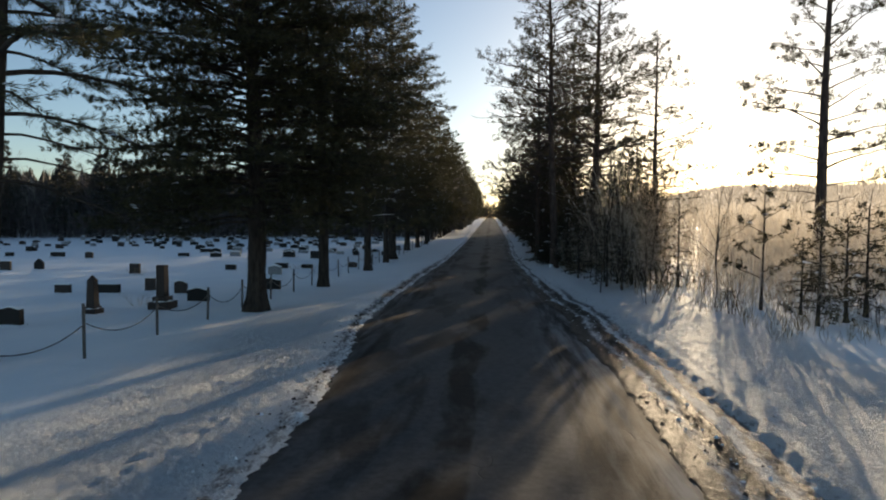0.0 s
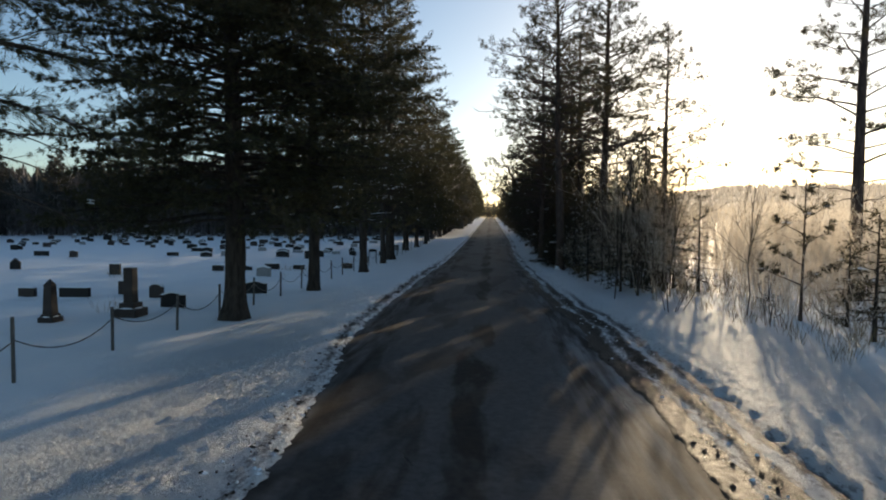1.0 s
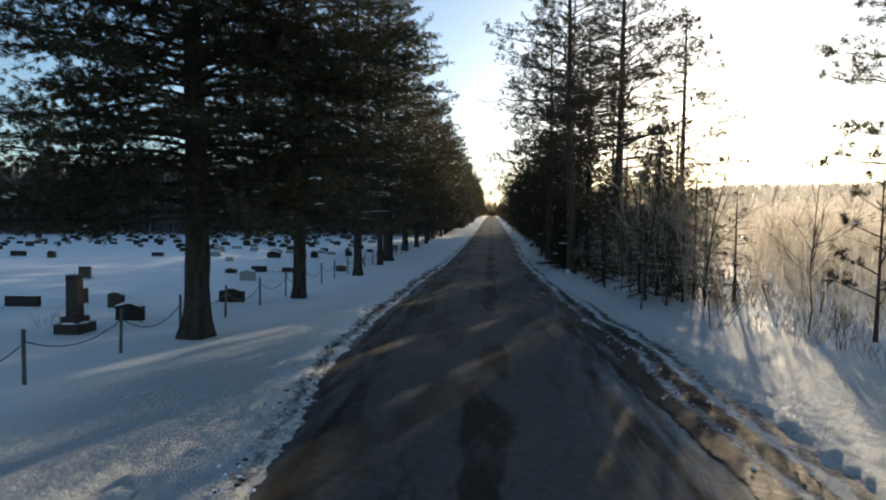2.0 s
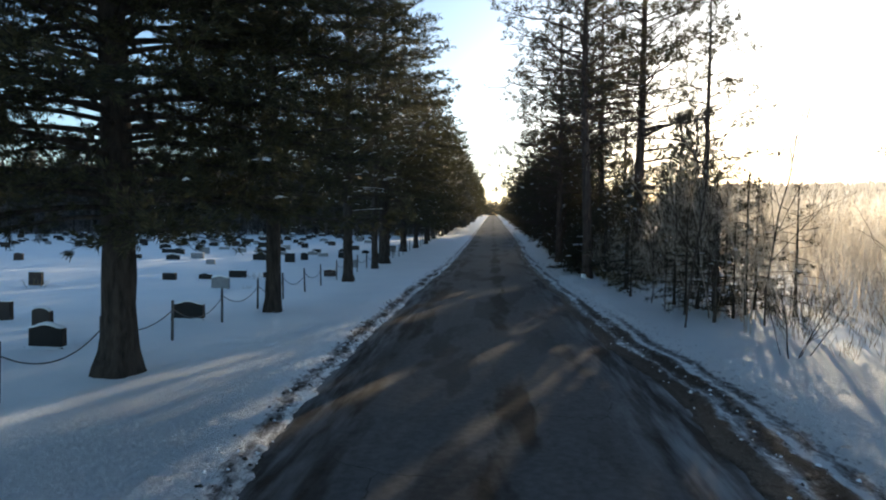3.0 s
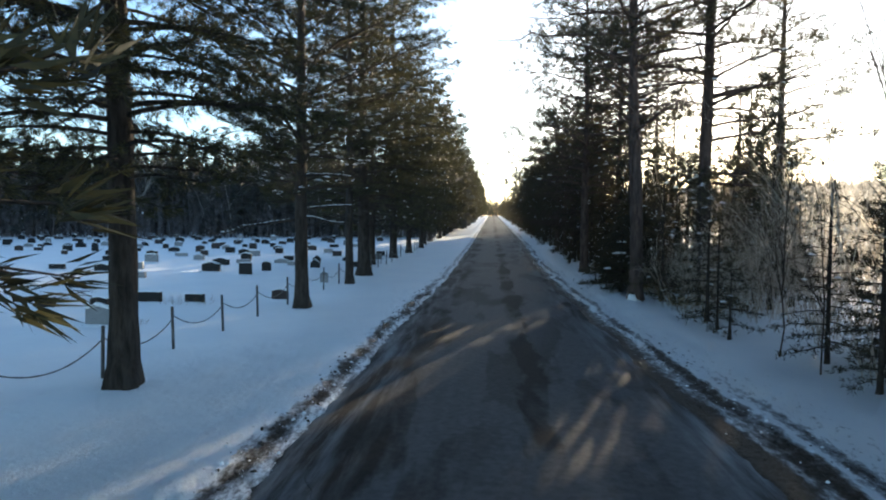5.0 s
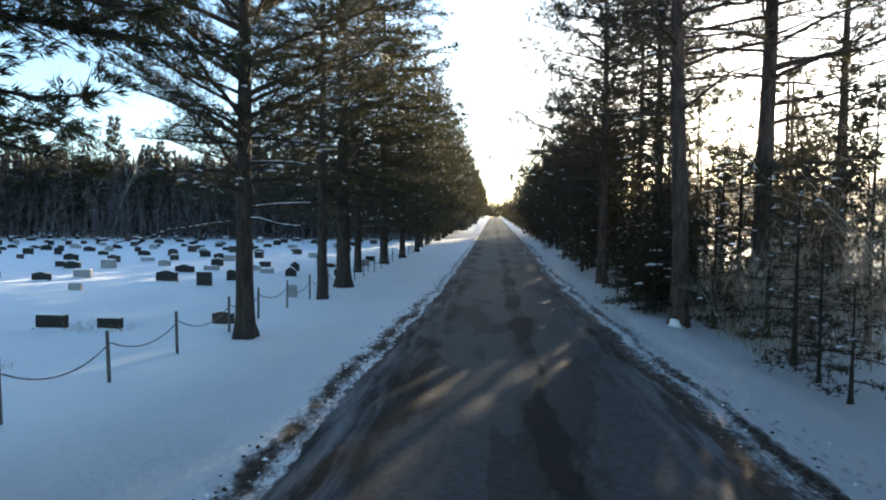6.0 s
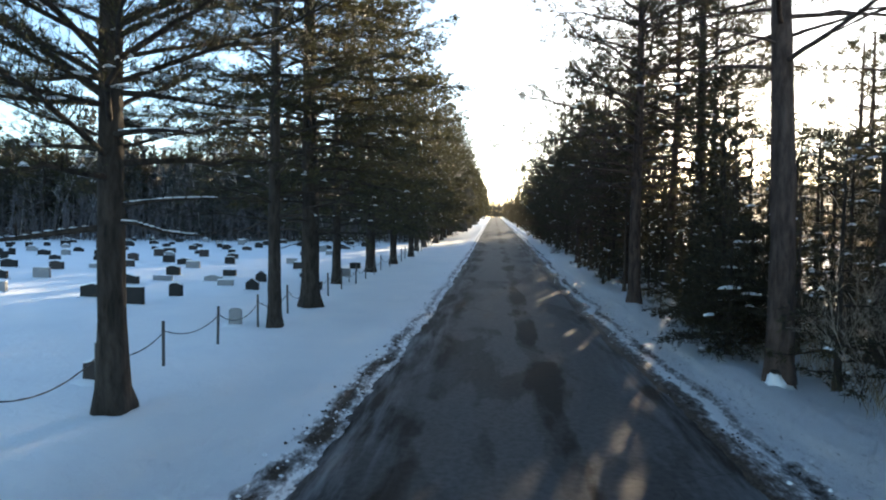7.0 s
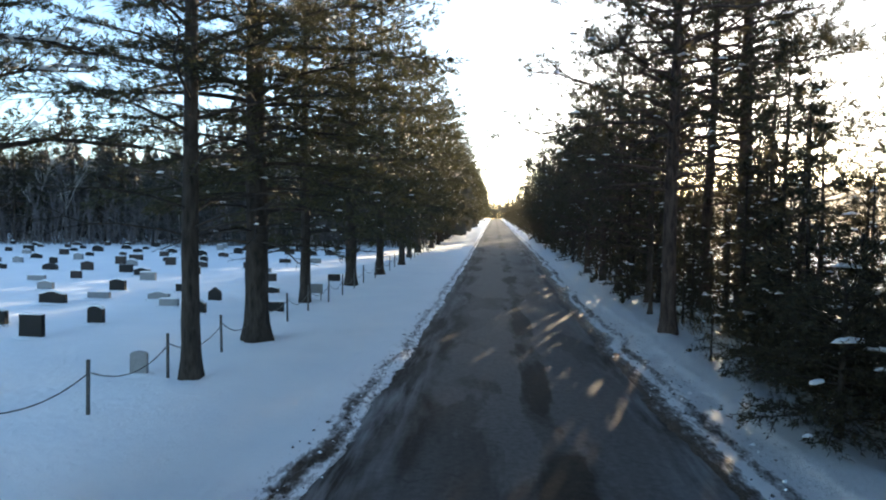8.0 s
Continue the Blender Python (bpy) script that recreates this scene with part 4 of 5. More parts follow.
for k in range(8):
    y = 64 + 3.0 * k + rng.uniform(-2, 2)
    x = rng.uniform(6.5, 13)
    if not sunlit(x, y, 14, 7.5):
        again((red_m, red_n)[k % 2], x, y, rng.uniform(0, 360), rng.uniform(0.6, 0.72))

# ---- young firs and spruces that wall the road ----
FIR = dict(per_metre=6.0, rise=0.05, droop=0.42, twig_gap=0.20, twig_len=0.42, tuft_gap=0.16, count=7, needle=(0.16, 0.036), shape=0.95, limbs_apart=False, leaf_from=0.08, low=0.8, sides=8, snow=0.05, spread=0.8)
SNAG = dict(per_metre=6.5, rise=0.0, droop=0.3, wiggle=0.12, twig_gap=0.22, twig_len=0.42, tuft_gap=0.16, count=6, needle=(0.17, 0.04), shape=0.8, limbs_apart=False, leaf_from=0.2, low=0.8, sides=8, snow=0.05, bare=0.7, dust=0.06)
WALL = dict(per_metre=3.6, rise=0.05, droop=0.42, twig_gap=0.34, twig_len=0.45, tuft_gap=0.3, count=5, needle=(0.34, 0.12), shape=0.9, limbs_apart=False, leaf_from=0.08, low=0.8, sides=6, snow=0.03, spread=0.8)
FIRS = "young firs along the road"
firs = []
for k, (h, r) in enumerate(((7.5, 1.8), (5.2, 1.5), (9.5, 2.1), (3.0, 1.1))):
    firs.append(conifer("fir_tree", 300 + k, h, 0.25, r, 0.02 + h * 0.011, BARK_GREY, NEEDLE_FIR, **FIR, top_r=0.012))
wall = [conifer("fir_tree", 310 + k, h, 0.2, r, 0.02 + h * 0.011, BARK_GREY, NEEDLE_FIR, **WALL, top_r=0.012) for k, (h, r) in enumerate(((8.0, 1.9), (11.0, 2.3)))]
snags = [stand(conifer("spruce_tree", 350 + k, h, 0.6, r, 0.03 + h * 0.009, BARK_TWIG, NEEDLE_FIR, **SNAG, top_r=0.015), x, y, 0, 1.0, "spruce with bare dead lower twigs dusted with snow", "tree", FIRS) for k, (h, r, x, y) in enumerate(((6.0, 1.6, 6.3, 51.5), (5.6, 1.5, 5.1, 61.2)))]
stand(firs[0], 6.4, 57.0, 0, 0.72, "young dark fir tree with boughs to the snow", "tree", FIRS)
stand(firs[1], 6.9, 50.6, 30, 0.9, "small dark spruce with snow pads on its boughs", "tree", FIRS)
stand(firs[2], 7.4, 54.5, 80, 0.6, "slender dark fir tree in a dense stand", "tree", FIRS)
stand(firs[3], 9.5, 20.9, 150, 1.05, "low dark spruce among bare brush", "tree", FIRS)
stand(wall[0], 6.2, 64.0, 80, 1.0, "dark fir tree in a dense roadside stand", "tree", FIRS)
stand(wall[1], 7.6, 67.0, 10, 1.0, "tall dark fir tree in a dense roadside stand", "tree", FIRS)
again(firs[3], 10.7, 21.7, 20, 1.0)
again(firs[3], 11.9, 22.8, 80, 1.15)
again(firs[3], 10.2, 23.2, 200, 0.8)
rng = np.random.default_rng(31)


SIZES = ((7.5, 1.8), (5.2, 1.5), (9.5, 2.1), (3.0, 1.1))
y = 47.5
while y < 62:
    outer = 3.1 + 0.37 * (y - 16.2) - 0.4
    for k in range(3):
        x = rng.uniform(5.6, max(7.5, min(outer, 12.5)))
        pick = (0, 1, 3)[rng.integers(0, 3)]
        size = (rng.uniform(0.6, 0.8), rng.uniform(0.75, 1.05), 0.7, rng.uniform(0.9, 1.4))[pick]
        if not sunlit(x, y, SIZES[pick][0] * size, SIZES[pick][1] * size):
            again(firs[pick] if rng.random() < 0.6 else snags[pick % 2], x, y + rng.uniform(-0.5, 0.5), rng.uniform(0, 360), size)
    y += rng.uniform(1.3, 2.1)
while y < 450:
    for k in range(2):
        x = rng.uniform(5.3, 6.6) if k == 0 else rng.uniform(6, 12.5)
        pick = rng.integers(0, 2)
        size = rng.uniform(0.6, 0.9) if y < 95 else rng.uniform(0.55, 0.95) if k == 0 else rng.uniform(0.8, 1.3)
        if not sunlit(x, y, 11 * size, 2.0 * size):
            again(wall[pick] if y > 95 else (firs[0], firs[2])[pick] if rng.random() < 0.65 else snags[pick], x, y + rng.uniform(-0.6, 0.6), rng.uniform(0, 360), size)
    y += rng.uniform(1.6, 2.6) * (1 + max(0, y - 80) * 0.012)
for k in range(18):
    y = 84 + 3.0 * k + rng.uniform(-1, 1)
    again((red_m, red_n)[k % 2], rng.uniform(6.6, 12.0), y, rng.uniform(0, 360), rng.uniform(0.66, 0.78))
# the deeper part of the stand
for k in range(34):
    y, x, size = rng.uniform(52, 82), rng.uniform(8.5, 15), rng.uniform(0.75, 1.0)
    if not sunlit(x, y, 7.8 * size, 1.9 * size):
        again((firs[0], snags[1], snags[0])[k % 3], x, y, rng.uniform(0, 360), size)
for x, y, size, kind in ((5.6, 51.2, 1.0, 3), (6.9, 55.2, 0.8, 1), (8.4, 59.0, 1.0, 1), (10.6, 50.6, 0.8, 1), (5.3, 37.2, 0.7, 3), (4.6, 53.2, 0.6, 3), (6.2, 59.6, 0.75, 1), (7.6, 64.0, 0.8, 0)):
    again(firs[kind], x, y, 83 * y, size)
# low firs under the lanes of light
for x0, y0, first in ((-4.6, 13.3, 37.0), (-1.6, 38.0, 57.5)):
    for k in range(12):
        y = first + 1.5 * k
        x = x0 + 0.354 * (y - y0) + rng.uniform(-0.9, 0.9)
        size = (0.1835 * (y - y0) - 0.7) / 5.2
        if 0.4 < size < 1.3 and x > 5.4:
            again(firs[1], x, y, rng.uniform(0, 360), size)
    # taller ones at both sides
    for k in range(5):
        y = first + 5 + 4.5 * k
        for side in (-1, 1):
            x = x0 + 0.354 * (y - y0) + side * rng.uniform(2.6, 3.0)
            if x > 5.6:
                again(wall[k % 2], x, y, rng.uniform(0, 360), min(0.8, 0.0235 * (y - y0) + 0.2))
for k in range(26):
    y = rng.uniform(72, 135)
    x = rng.uniform(9.5, 14)
    if not sunlit(x, y, 14, 4.5):
        again(wall[k % 2], x, y, rng.uniform(0, 360), rng.uniform(0.9, 1.1))
# spruces in the brush behind the red pines
for k in range(9):
    y = 47.0 + 1.5 * k
    x = -8.0 + 0.354 * y + (k * 1.7) % 4.2
    again((firs[1], snags[1], firs[0])[k % 3], x, y, 67 * k, rng.uniform(0.75, 0.95))
near_spruce = stand(conifer("spruce_tree", 340, 2.7, 0.15, 1.75, 0.06, BARK_GREY, NEEDLE_FIR, **{**FIR, "per_metre": 19, "twig_gap": 0.11, "tuft_gap": 0.09, "needle": (0.12, 0.022), "count": 9, "snow": 0.05, "dust": 0.004, "shape": 0.7, "rise": 0.16, "wiggle": 0.1}), 4.75, 47.7, 0, 1.0, "bushy dark spruce with snow pads beside the road", "tree", FIRS)
snow_pads([((-0.2, -0.5, 1.75), (1, 0.3), 0.15), ((0.35, -0.4, 1.6), (1, -0.4), 0.12), ((-0.7, -0.6, 1.1), (0.8, 0.6), 0.11), ((0.1, 0.3, 2.2), (1, 0), 0.12)], np.random.default_rng(3), near_spruce)
again(near_spruce, 6.0, 49.3, 120, 1.25)
again(near_spruce, 5.6, 52.0, 200, 0.9)
tall_spruce = stand(conifer("spruce_tree", 341, 4.9, 0.3, 1.3, 0.06, BARK_GREY, NEEDLE_FIR, **{**FIR, "per_metre": 9, "twig_gap": 0.14, "tuft_gap": 0.11, "needle": (0.13, 0.025), "snow": 0.08, "dust": 0.01, "bare": 0.2}), 6.9, 49.0, 40, 1.0, "thin young spruce with open yellow-green boughs", "tree", FIRS)
again(tall_spruce, 7.4, 51.6, 160, 0.9)
for x, y, size in ((6.2, 34.4, 0.8), (5.9, 32.2, 0.72), (6.6, 33.2, 0.85), (7.4, 33.6, 0.8), (5.5, 38.6, 0.6), (7.6, 31.8, 0.9), (8.4, 33.0, 0.9), (7.0, 31.2, 0.6)):
    again(tall_spruce, x, y, 97 * y, size)
for x, y, size in ((6.3, 30.8, 0.6), (7.9, 34.3, 0.8), (9.0, 31.6, 0.75)):
    again(snags[int(y) % 2], x, y, 71 * y, size)


def stump(x, y):
    """A cut stump under a tall cap of snow."""
    thing = new("tree_stump")
    thing.matrix_basis = pose(x, y, land(x, y))
    rng = np.random.default_rng(9)
    t = Tubes()
    t.add([np.array((0, 0, z)) for z in (-0.3, 0.02, 0.2, 0.3)], [0.2, 0.14, 0.10, 0.08], 12)
    part("wood", t.mesh("wood", BARK_GREY), thing)
    v, f = [], []
    for r, z in ((0.30, -0.06), (0.20, 0.07), (0.13, 0.2), (0.05, 0.27)):
        for k in range(12):
            a = 2 * math.pi * k / 12
            q = r * rng.uniform(0.65, 1.3)
            v.append((q * math.cos(a), q * math.sin(a), z + rng.uniform(-0.02, 0.02)))
    for ring in range(3):
        for k in range(12):
            a, b = ring * 12 + k, ring * 12 + (k + 1) % 12
            f.append((a, b, b + 12, a + 12))
    f.append(tuple(36 + k for k in range(12)))
    f.append(tuple(11 - k for k in range(12)))
    part("snow_cap", mesh_of("snow_cap", v, f, SNOW, True), thing, "rounded cap of snow")
    return tagged(thing, "short tree stump under a rounded cap of snow", "stump")


stump(4.55, 44.75)

# ---- bare brush and saplings on the sunny side ----
brush = [shrub("shrub", 400 + k, h, s, BARK_FROST if k % 2 == 0 else BARK_TWIG, 0.4, 3) for k, (h, s) in enumerate(((2.6, 6), (1.8, 6), (3.4, 5), (1.3, 5)))]
saplings = [shrub("sapling", 420 + k, h, 1, BARK_TWIG, 0.05, 3, 0.035, True) for k, h in enumerate((8.0, 6.0))]
stand(brush[0], 7.2, 28.0, 0, 1.0, "leafless frosted shrub catching the low sun", "shrub", "bare shrubs")
stand(brush[1], 6.4, 26.2, 0, 1.2, "leafless dark shrub with many thin stems", "shrub", "bare shrubs")
stand(brush[2], 8.4, 31.0, 0, 1.0, "tall leafless frosted shrub at the wood's edge", "shrub", "bare shrubs")
stand(brush[3], 8.0, 23.0, 0, 1.0, "low leafless twiggy shrub in snow", "shrub", "bare shrubs")
stand(saplings[0], 7.3, 29.8, 0, 0.8, "thin leafless sapling at the edge of the wood", "tree", "bare saplings")
stand(saplings[1], 8.1, 24.7, 0, 0.8, "slim leafless sapling in brush", "tree", "bare saplings")
rng = np.random.default_rng(41)
for k in range(130):
    y = rng.uniform(19, 62)
    near = 8.2 + 0.12 * abs(y - 24) if y < 27 else 7.0 + 0.37 * max(0, y - 40)
    x = near + abs(rng.normal()) * (5 + 0.25 * y)
    again(brush[rng.integers(0, 4)], x, y, rng.uniform(0, 360), rng.uniform(0.7, 1.25))
for k in range(26):
    y = rng.uniform(22, 60)
    x = rng.uniform(8.0, 30)
    again(saplings[rng.integers(0, 2)], x, y, rng.uniform(0, 360), rng.uniform(0.5, 0.95))

for k in range(52):
    y = rng.uniform(39.0, 47)
    again(brush[(0, 2, 0, 1, 2)[k % 5]], rng.uniform(5.7, 10.5), y, rng.uniform(0, 360), rng.uniform(0.6, 1.05))
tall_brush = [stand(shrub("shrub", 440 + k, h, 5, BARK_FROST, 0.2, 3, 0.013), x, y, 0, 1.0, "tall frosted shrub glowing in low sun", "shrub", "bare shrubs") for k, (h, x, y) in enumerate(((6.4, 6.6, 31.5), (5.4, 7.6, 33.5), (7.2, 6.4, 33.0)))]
for k in range(26):
    y = rng.uniform(28.5, 42)
    again(tall_brush[k % 3], 5.9 + 0.16 * max(0, y - 30) + abs(rng.normal()) * 2.2, y, rng.uniform(0, 360), rng.uniform(0.5, 1.0))
# thin dark young trees at the edge of the thicket
for x, y, size in ((5.2, 30.0, 0.85), (5.65, 33.6, 0.7), (5.6, 35.2, 0.75), (6.4, 31.5, 0.7), (6.9, 32.6, 0.8)):
    again(saplings[int(y) % 2], x, y, 50 * y, size)
weed = stand(shrub("dead_weed", 460, 0.75, 9, DRY_GRASS, 0.5, 1, 0.006), -12.5, 24.4, 0, 1.0, "dead flower stalks standing beside a grave", "plant", "dead weeds by the graves")
tagged(weed, kind="stuff")
for x, y, size in ((-12.6, 42.3, 0.8), (-11.3, 42.2, 0.7), (-12.1, 41.9, 0.6), (-20.5, 37.0, 1.0), (-11.2, 37.9, 0.45), (-17.0, 55.0, 0.6)):
    again(weed, x, y, 40 * y, size)
for k in range(20):
    again(brush[(0, 1, 1, 3)[k % 4]] if k % 5 else tall_brush[k % 3], rng.uniform(6.0, 11), rng.uniform(41.5, 53), rng.uniform(0, 360), rng.uniform(0.7, 1.1))
for k in range(80):
    y = rng.uniform(26, 85)
    again(tall_brush[k % 3], 9 + 0.37 * (y - 16.2) + 26 * rng.random(), y, rng.uniform(0, 360), rng.uniform(0.4, 0.75))
for k in range(56):
    y = rng.uniform(27, 58)
    again(tall_brush[k % 3], 5.6 + 0.37 * (y - 16.2) + abs(rng.normal()) * 6, y, rng.uniform(0, 360), rng.uniform(0.4, 0.72))
YOUNG_PINE = dict(per_metre=3.2, rise=0.45, droop=0.1, twig_gap=0.24, twig_len=0.3, tuft_gap=0.08, count=20, needle=(0.17, 0.022), shape=1.0, limbs_apart=False, leaf_from=0.3, twig_up=0.35, sides=8)
young = stand(conifer("young_pine", 330, 4.6, 0.6, 1.3, 0.05, BARK_RED, NEEDLE_RED, **YOUNG_PINE, top_r=0.01), 9.35, 24.0, 0, 1.0, "young open-branched pine among frosted brush", "tree", "young pines")
again(young, 7.4, 33.8, 70, 1.05)
again(young, 12.5, 22.0, 140, 0.8)

# ---- woods beyond the cemetery ----
FAR = dict(per_metre=1.7, rise=0.1, droop=0.4, twig_gap=0.7, twig_len=0.45, tuft_gap=0.6, count=5, needle=(1.0, 0.42), shape=0.9, limbs_apart=False, leaf_from=0.1, sides=6, spread=0.8, dust=0.12)
far_trees = [conifer("spruce_tree", 500 + k, h, 0.8, r, 0.14, BARK_GREY, NEEDLE_FAR_HAZE, **FAR, top_r=0.02) for k, (h, r) in enumerate(((17, 2.9), (14, 2.6), (20, 3.2)))]
birches = [shrub("birch_tree", 520 + k, h, 1, BARK_BIRCH if k == 0 else BARK_GREYWOOD, 0.04, 3, 0.09, True) for k, h in enumerate((16, 14))]
stand(far_trees[0], -22.0, 112, 0, 1.0, "dark spruce at the back of the cemetery", "tree", "woods beyond the cemetery")
stand(far_trees[1], -30.0, 110, 0, 1.0, "dark spruce at the back of the cemetery", "tree", "woods beyond the cemetery")
stand(far_trees[2], -36.0, 116, 0, 1.0, "tall dark spruce at the back of the cemetery", "tree", "woods beyond the cemetery")
stand(birches[0], -26.0, 109, 0, 1.0, "leafless pale birch before dark woods", "tree", "woods beyond the cemetery")
stand(birches[1], -33.0, 110, 0, 1.0, "leafless grey tree before dark woods", "tree", "woods beyond the cemetery")
rng = np.random.default_rng(51)
x = -9.0
while x > -135:
    for depth in range(4):
        yy = 109 - 0.10 * (-x - 10) + depth * 3.2 + rng.uniform(-2, 2)
        if rng.random() < 0.5:
            again(far_trees[rng.integers(0, 3)], x + rng.uniform(-1, 1), yy, rng.uniform(0, 360), rng.uniform(0.45, 1.0))
        else:
            again(birches[rng.integers(0, 2)], x + rng.uniform(-1, 1), yy, rng.uniform(0, 360), rng.uniform(0.55, 0.95))
    x -= rng.uniform(2.4, 3.6)
# old pines that stand above the rest
for x, y, size in ((-66, 104, 0.72), (-60.5, 106, 0.78), (-57, 107, 0.66), (-50, 108, 0.62), (-40, 110, 0.68), (-30, 112, 0.6), (-74, 103, 0.6)):
    again(pine_n, x, y, 61 * x, size, "tall pine above the woods behind the cemetery")
yy = 96.0
while yy > 20:
    for depth in range(2):
        again(far_trees[rng.integers(0, 3)], -84 - depth * 5 + rng.uniform(-2, 2), yy, rng.uniform(0, 360), rng.uniform(0.7, 1.05))
    yy -= rng.uniform(3, 5)


def thicket(name, mat, rng, px, py, tall, twigs, wide, label):
    """Many thin upright stems, each with side twigs."""
    n = len(px)
    foot = np.stack([px, py, rise_of(py) - 0.1], -1)
    way = unit(np.stack([rng.normal(size=n) * 0.12, rng.normal(size=n) * 0.12, np.ones(n)], -1))
    side = unit(np.cross(way, rng.normal(size=(n, 3)))) * wide * 1.7
    tris = [np.stack([foot - side, foot + side, foot + way * tall[:, None]], 1)]
    for k in range(twigs):
        q = rng.uniform(0.22, 0.97, n)
        at = foot + way * (tall * q)[:, None]
        out = unit(way * rng.uniform(0.5, 1.2, n)[:, None] + unit(rng.normal(size=(n, 3))) * 0.75)
        reach = (0.25 + 0.24 * tall * (1.1 - q)) * rng.uniform(0.6, 1.3, n)
        side = unit(np.cross(out, rng.normal(size=(n, 3)))) * wide
        tris.append(np.stack([at - side, at + side, at + out * reach[:, None]], 1))
    return tagged(new(name, tri_mesh(name, np.concatenate(tris), mat)), label, "brush", kind="stuff")


m = 3000
ux = -9 - 128 * rng.random(m)
uy = 106 - 0.10 * (-ux - 10) + 15 * rng.random(m) ** 1.3
thicket("undergrowth", BARK_GREYWOOD, rng, ux, uy, 1.2 + 7.5 * rng.random(m) ** 1.6, 14, 0.035, "bare grey undergrowth along the foot of the woods")

m = 5200
bx, by = rng.uniform(-210, -6, m), rng.uniform(124, 190, m)
bz = rise_of(by)
high, broad = rng.uniform(7, 15, m), rng.uniform(0.9, 2.0, m)
back = []
for k in range(4):
    a = rng.uniform(0, 6.28, m)
    ox, oy = np.cos(a) * broad, np.sin(a) * broad
    lift = high * (0.12 + 0.2 * k)
    back.append(np.stack([np.stack([bx - ox, by - oy, bz + lift], -1), np.stack([bx + ox, by + oy, bz + lift - 0.4], -1), np.stack([bx + ox * 0.1, by + oy * 0.1, bz + np.minimum(high, lift + high * 0.55)], -1)], 1))
tagged(new("back_woods", tri_mesh("back_woods", np.concatenate(back), NEEDLE_FAR_HAZE)), "deep conifer woods behind the cemetery, greyed to stand for haze", "woods", kind="stuff")

# ---- wooded hills in the distance ----
def hill_shape(x, y):
    ridge = 62 + 16 * np.sin(x * 0.0021 + 0.6) + 9 * np.sin(x * 0.0062 + 2)
    d = (y - 980) / 420
    ridge = ridge * step(90, 360, x)
    return np.clip(ridge * np.exp(-d * d) - 12 + 2.5 * field(x, y, 0.02, 61), -14, 200), np.zeros_like(x)


WOODS = plain("snowy_hazed_woodland", (0.22, 0.20, 0.17), (0.60, 0.56, 0.50), 0.12, 0.9)
# warm emission on hills and far woods imitates the sunlit haze before them
for m in (WOODS, HAZE_WOODS):
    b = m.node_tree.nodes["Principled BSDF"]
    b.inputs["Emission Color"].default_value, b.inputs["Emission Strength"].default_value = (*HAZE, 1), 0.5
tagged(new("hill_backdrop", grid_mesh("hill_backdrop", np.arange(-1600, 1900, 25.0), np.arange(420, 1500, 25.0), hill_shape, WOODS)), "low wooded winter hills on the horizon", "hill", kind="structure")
rng = np.random.default_rng(61)
n = 9000
px, py = rng.uniform(200, 1700, n), rng.uniform(560, 1000, n)
pz, _ = hill_shape(px, py)
tall, wide = rng.uniform(6, 13, n), rng.uniform(1.6, 3.2, n)
tris = []
for k in range(3):
    a = rng.uniform(0, 6.28, n)
    ox, oy = np.cos(a) * wide, np.sin(a) * wide
    tris.append(np.stack([np.stack([px - ox, py - oy, pz - 1], -1), np.stack([px + ox, py + oy, pz - 1], -1), np.stack([px, py, pz + tall], -1)], 1))
tagged(new("distant_woods", tri_mesh("distant_woods", np.concatenate(tris), HAZE_WOODS)), "far woods covering the hills, paled and glowing to stand for haze", "woods", kind="stuff")
# trees past the crest of the road
for k in range(60):
    again(far_trees[k % 3], -60 + 2.2 * k + rng.uniform(-1, 1), 500 + rng.uniform(-15, 30), rng.uniform(0, 360), rng.uniform(0.55, 0.9))

for k in range(40):
    again(far_trees[k % 3], -13 + 0.65 * k, rng.uniform(466, 500), rng.uniform(0, 360), rng.uniform(0.4, 0.75))

# ---- dry grass standing in the snow at the wood's edge ----
rng = np.random.default_rng(71)
roots, ways = [], []
for k in range(900):
    y = rng.uniform(18, 60)
    x = 7.0 + 0.0 * y + abs(rng.normal()) * 4 if y < 40 else 5.2 + abs(rng.normal()) * 2
    roots.append((x, y, land(x, y) - 0.05))
    ways.append((0, 0, 1))
tagged(new("dry_grass", tri_mesh("dry_grass", needle_tris(roots, ways, rng, 9, 0.55, 0.012, 0.45), DRY_GRASS)), "dry yellow grass stalks poking out of snow", "grass", kind="stuff")

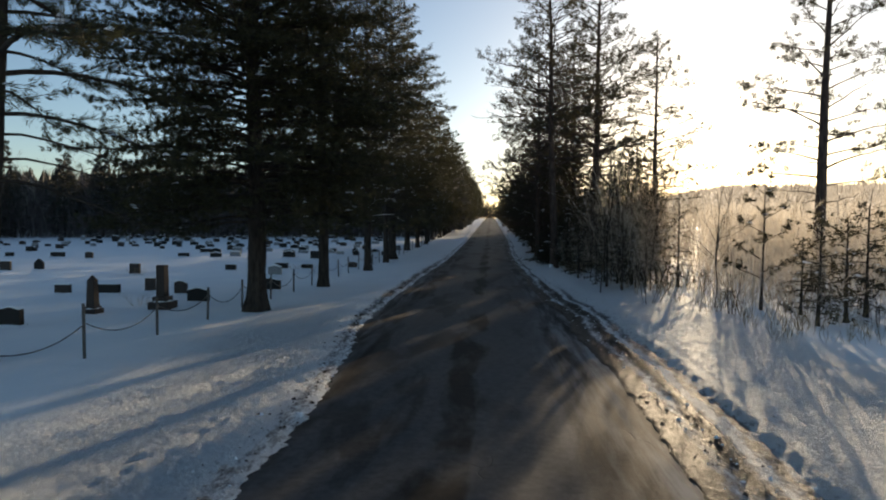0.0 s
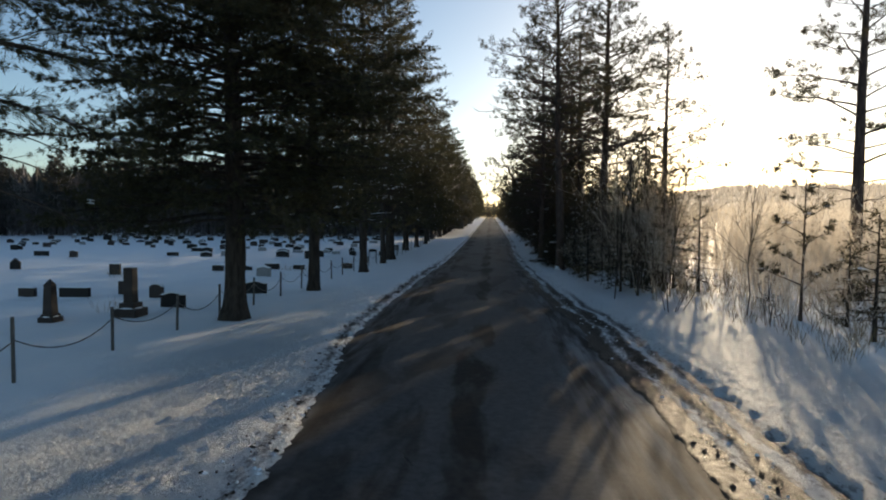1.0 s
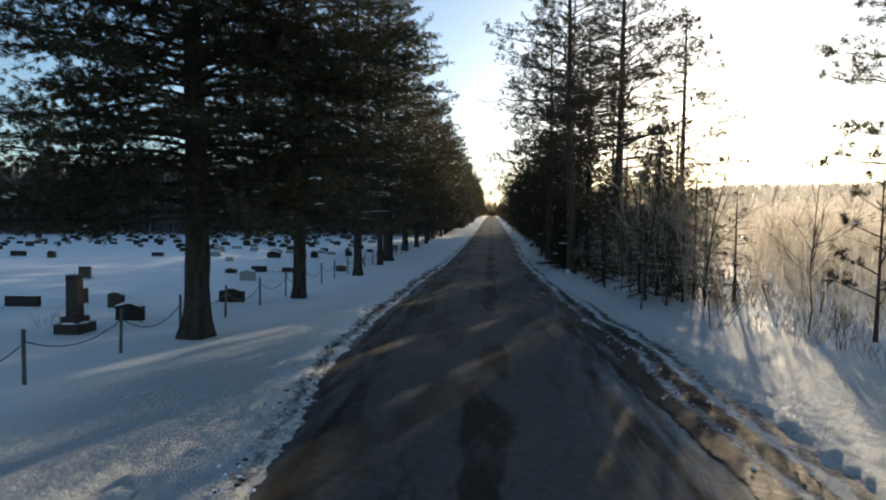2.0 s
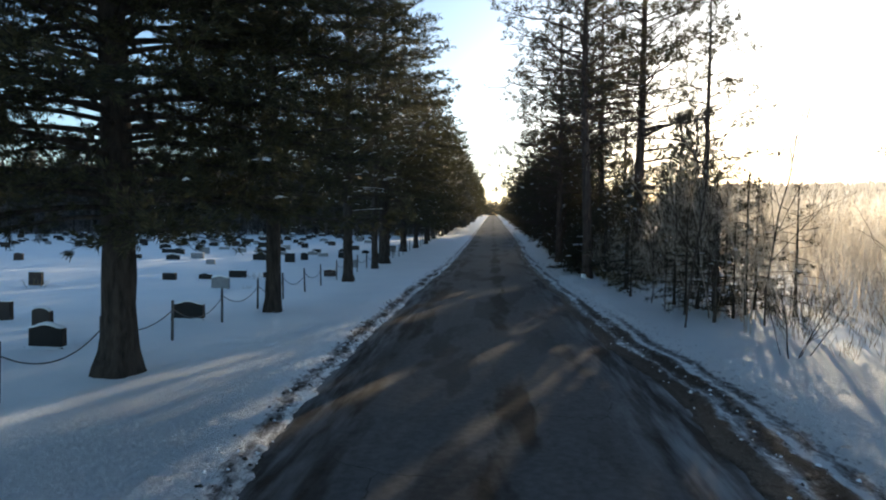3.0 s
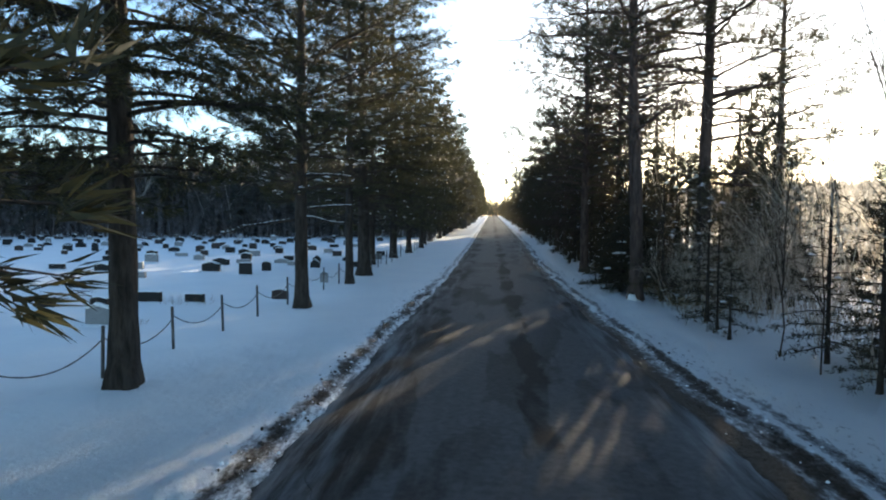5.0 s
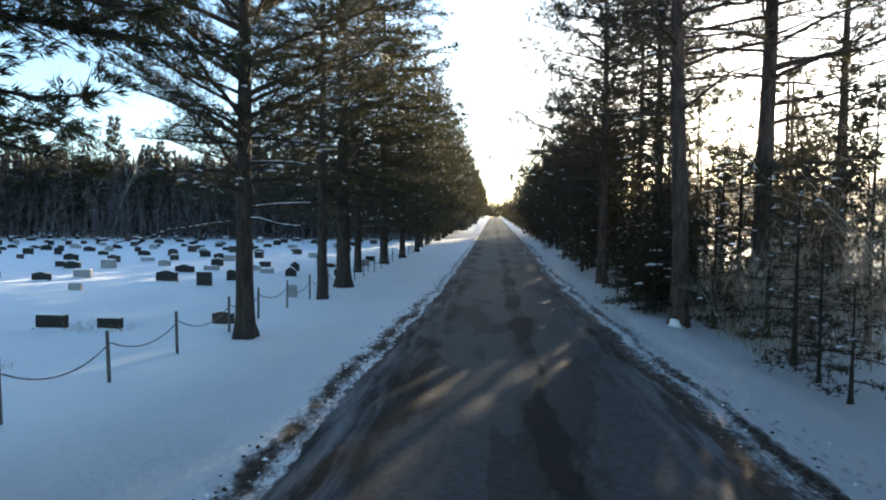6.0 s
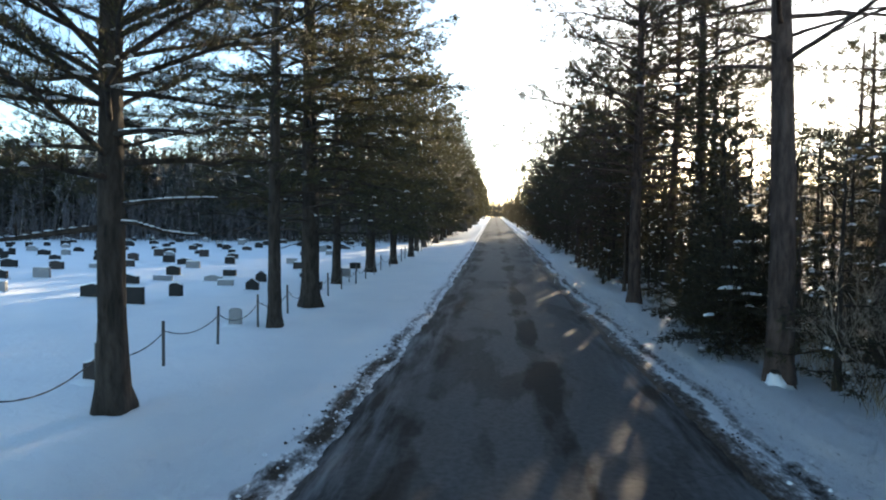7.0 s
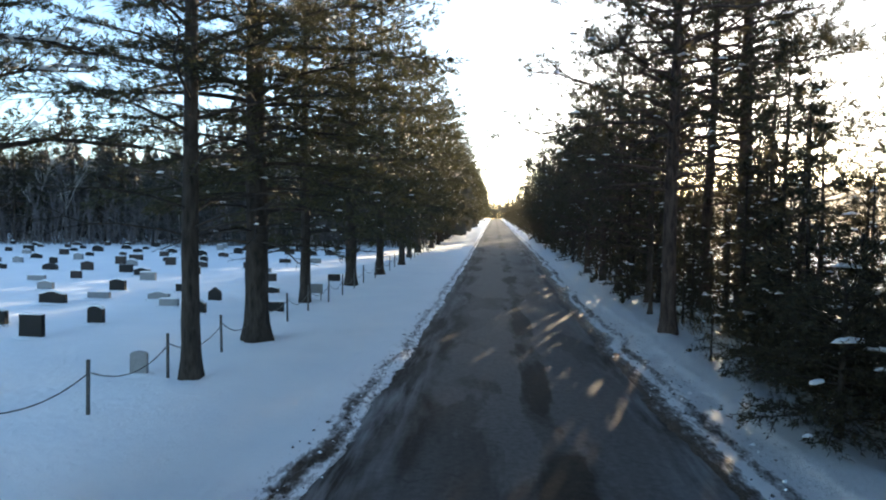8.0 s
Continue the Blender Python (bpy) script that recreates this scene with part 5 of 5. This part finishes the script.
# ---- frosted thicket across the open ground towards the hills ----
rng = np.random.default_rng(81)
n = 5600
near = rng.random(n) < 0.2
py = np.where(near, 25.5 + 34 * rng.random(n), 25 + 190 * rng.random(n) ** 1.7)
px = 8.4 + 0.22 * (py - 25) + abs(rng.normal(size=n)) * 0.6 + np.where(near, 15, 14 + 0.75 * py) * rng.random(n)
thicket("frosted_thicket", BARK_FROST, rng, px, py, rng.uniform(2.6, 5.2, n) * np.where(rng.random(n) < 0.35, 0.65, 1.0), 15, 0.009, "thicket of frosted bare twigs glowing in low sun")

n = 4200
py = 105 + 340 * rng.random(n)
px = 26 + 0.25 * (py - 100) + (20 + 0.8 * py) * rng.random(n)
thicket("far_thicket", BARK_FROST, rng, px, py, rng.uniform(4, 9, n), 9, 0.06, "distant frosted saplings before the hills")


# ---- crumbled dirt and snow along the edges of the road ----
def clods(name, mat, seed, n, label, dirty):
    """Small broken lumps, each an uneven eight-sided pebble."""
    rng = np.random.default_rng(seed)
    py = 8 + 62 * rng.random(n)
    left = rng.random(n) < 0.55
    off = np.where(left, 0.38 + 0.2 * rng.normal(size=n), (0.35 if dirty else 0.75) + 0.32 * rng.normal(size=n))
    px = np.where(left, left_edge(py) - off, right_edge(py) + off)
    pz = snow_height(px, py)[0] + rise_of(py)
    size = 0.010 + 0.034 * rng.random(n) ** 3
    c = np.stack([px, py, pz + size * 0.2], -1)
    tips = [np.array(d, float) for d in ((1, 0, 0), (0, 1, 0), (-1, 0, 0), (0, -1, 0), (0, 0, 0.7), (0, 0, -0.7))]
    pts = [c + d * (size * rng.uniform(0.6, 1.5, n))[:, None] for d in tips]
    tris = [np.stack([pts[a], pts[b], pts[k]], 1) if k == 4 else np.stack([pts[b], pts[a], pts[k]], 1) for a, b in ((0, 1), (1, 2), (2, 3), (3, 0)) for k in (4, 5)]
    tagged(new(name, tri_mesh(name, np.concatenate(tris), mat)), label, "debris", kind="stuff")


clods("dirt_clods", plain("frozen_dirt", (0.02, 0.016, 0.012), (0.075, 0.06, 0.048), 9, 0.9), 91, 1500, "dark frozen clods of dirt along the road's edges", True)
clods("snow_chunks", SNOW, 92, 1500, "loose chunks of ploughed snow along the road's edges", False)
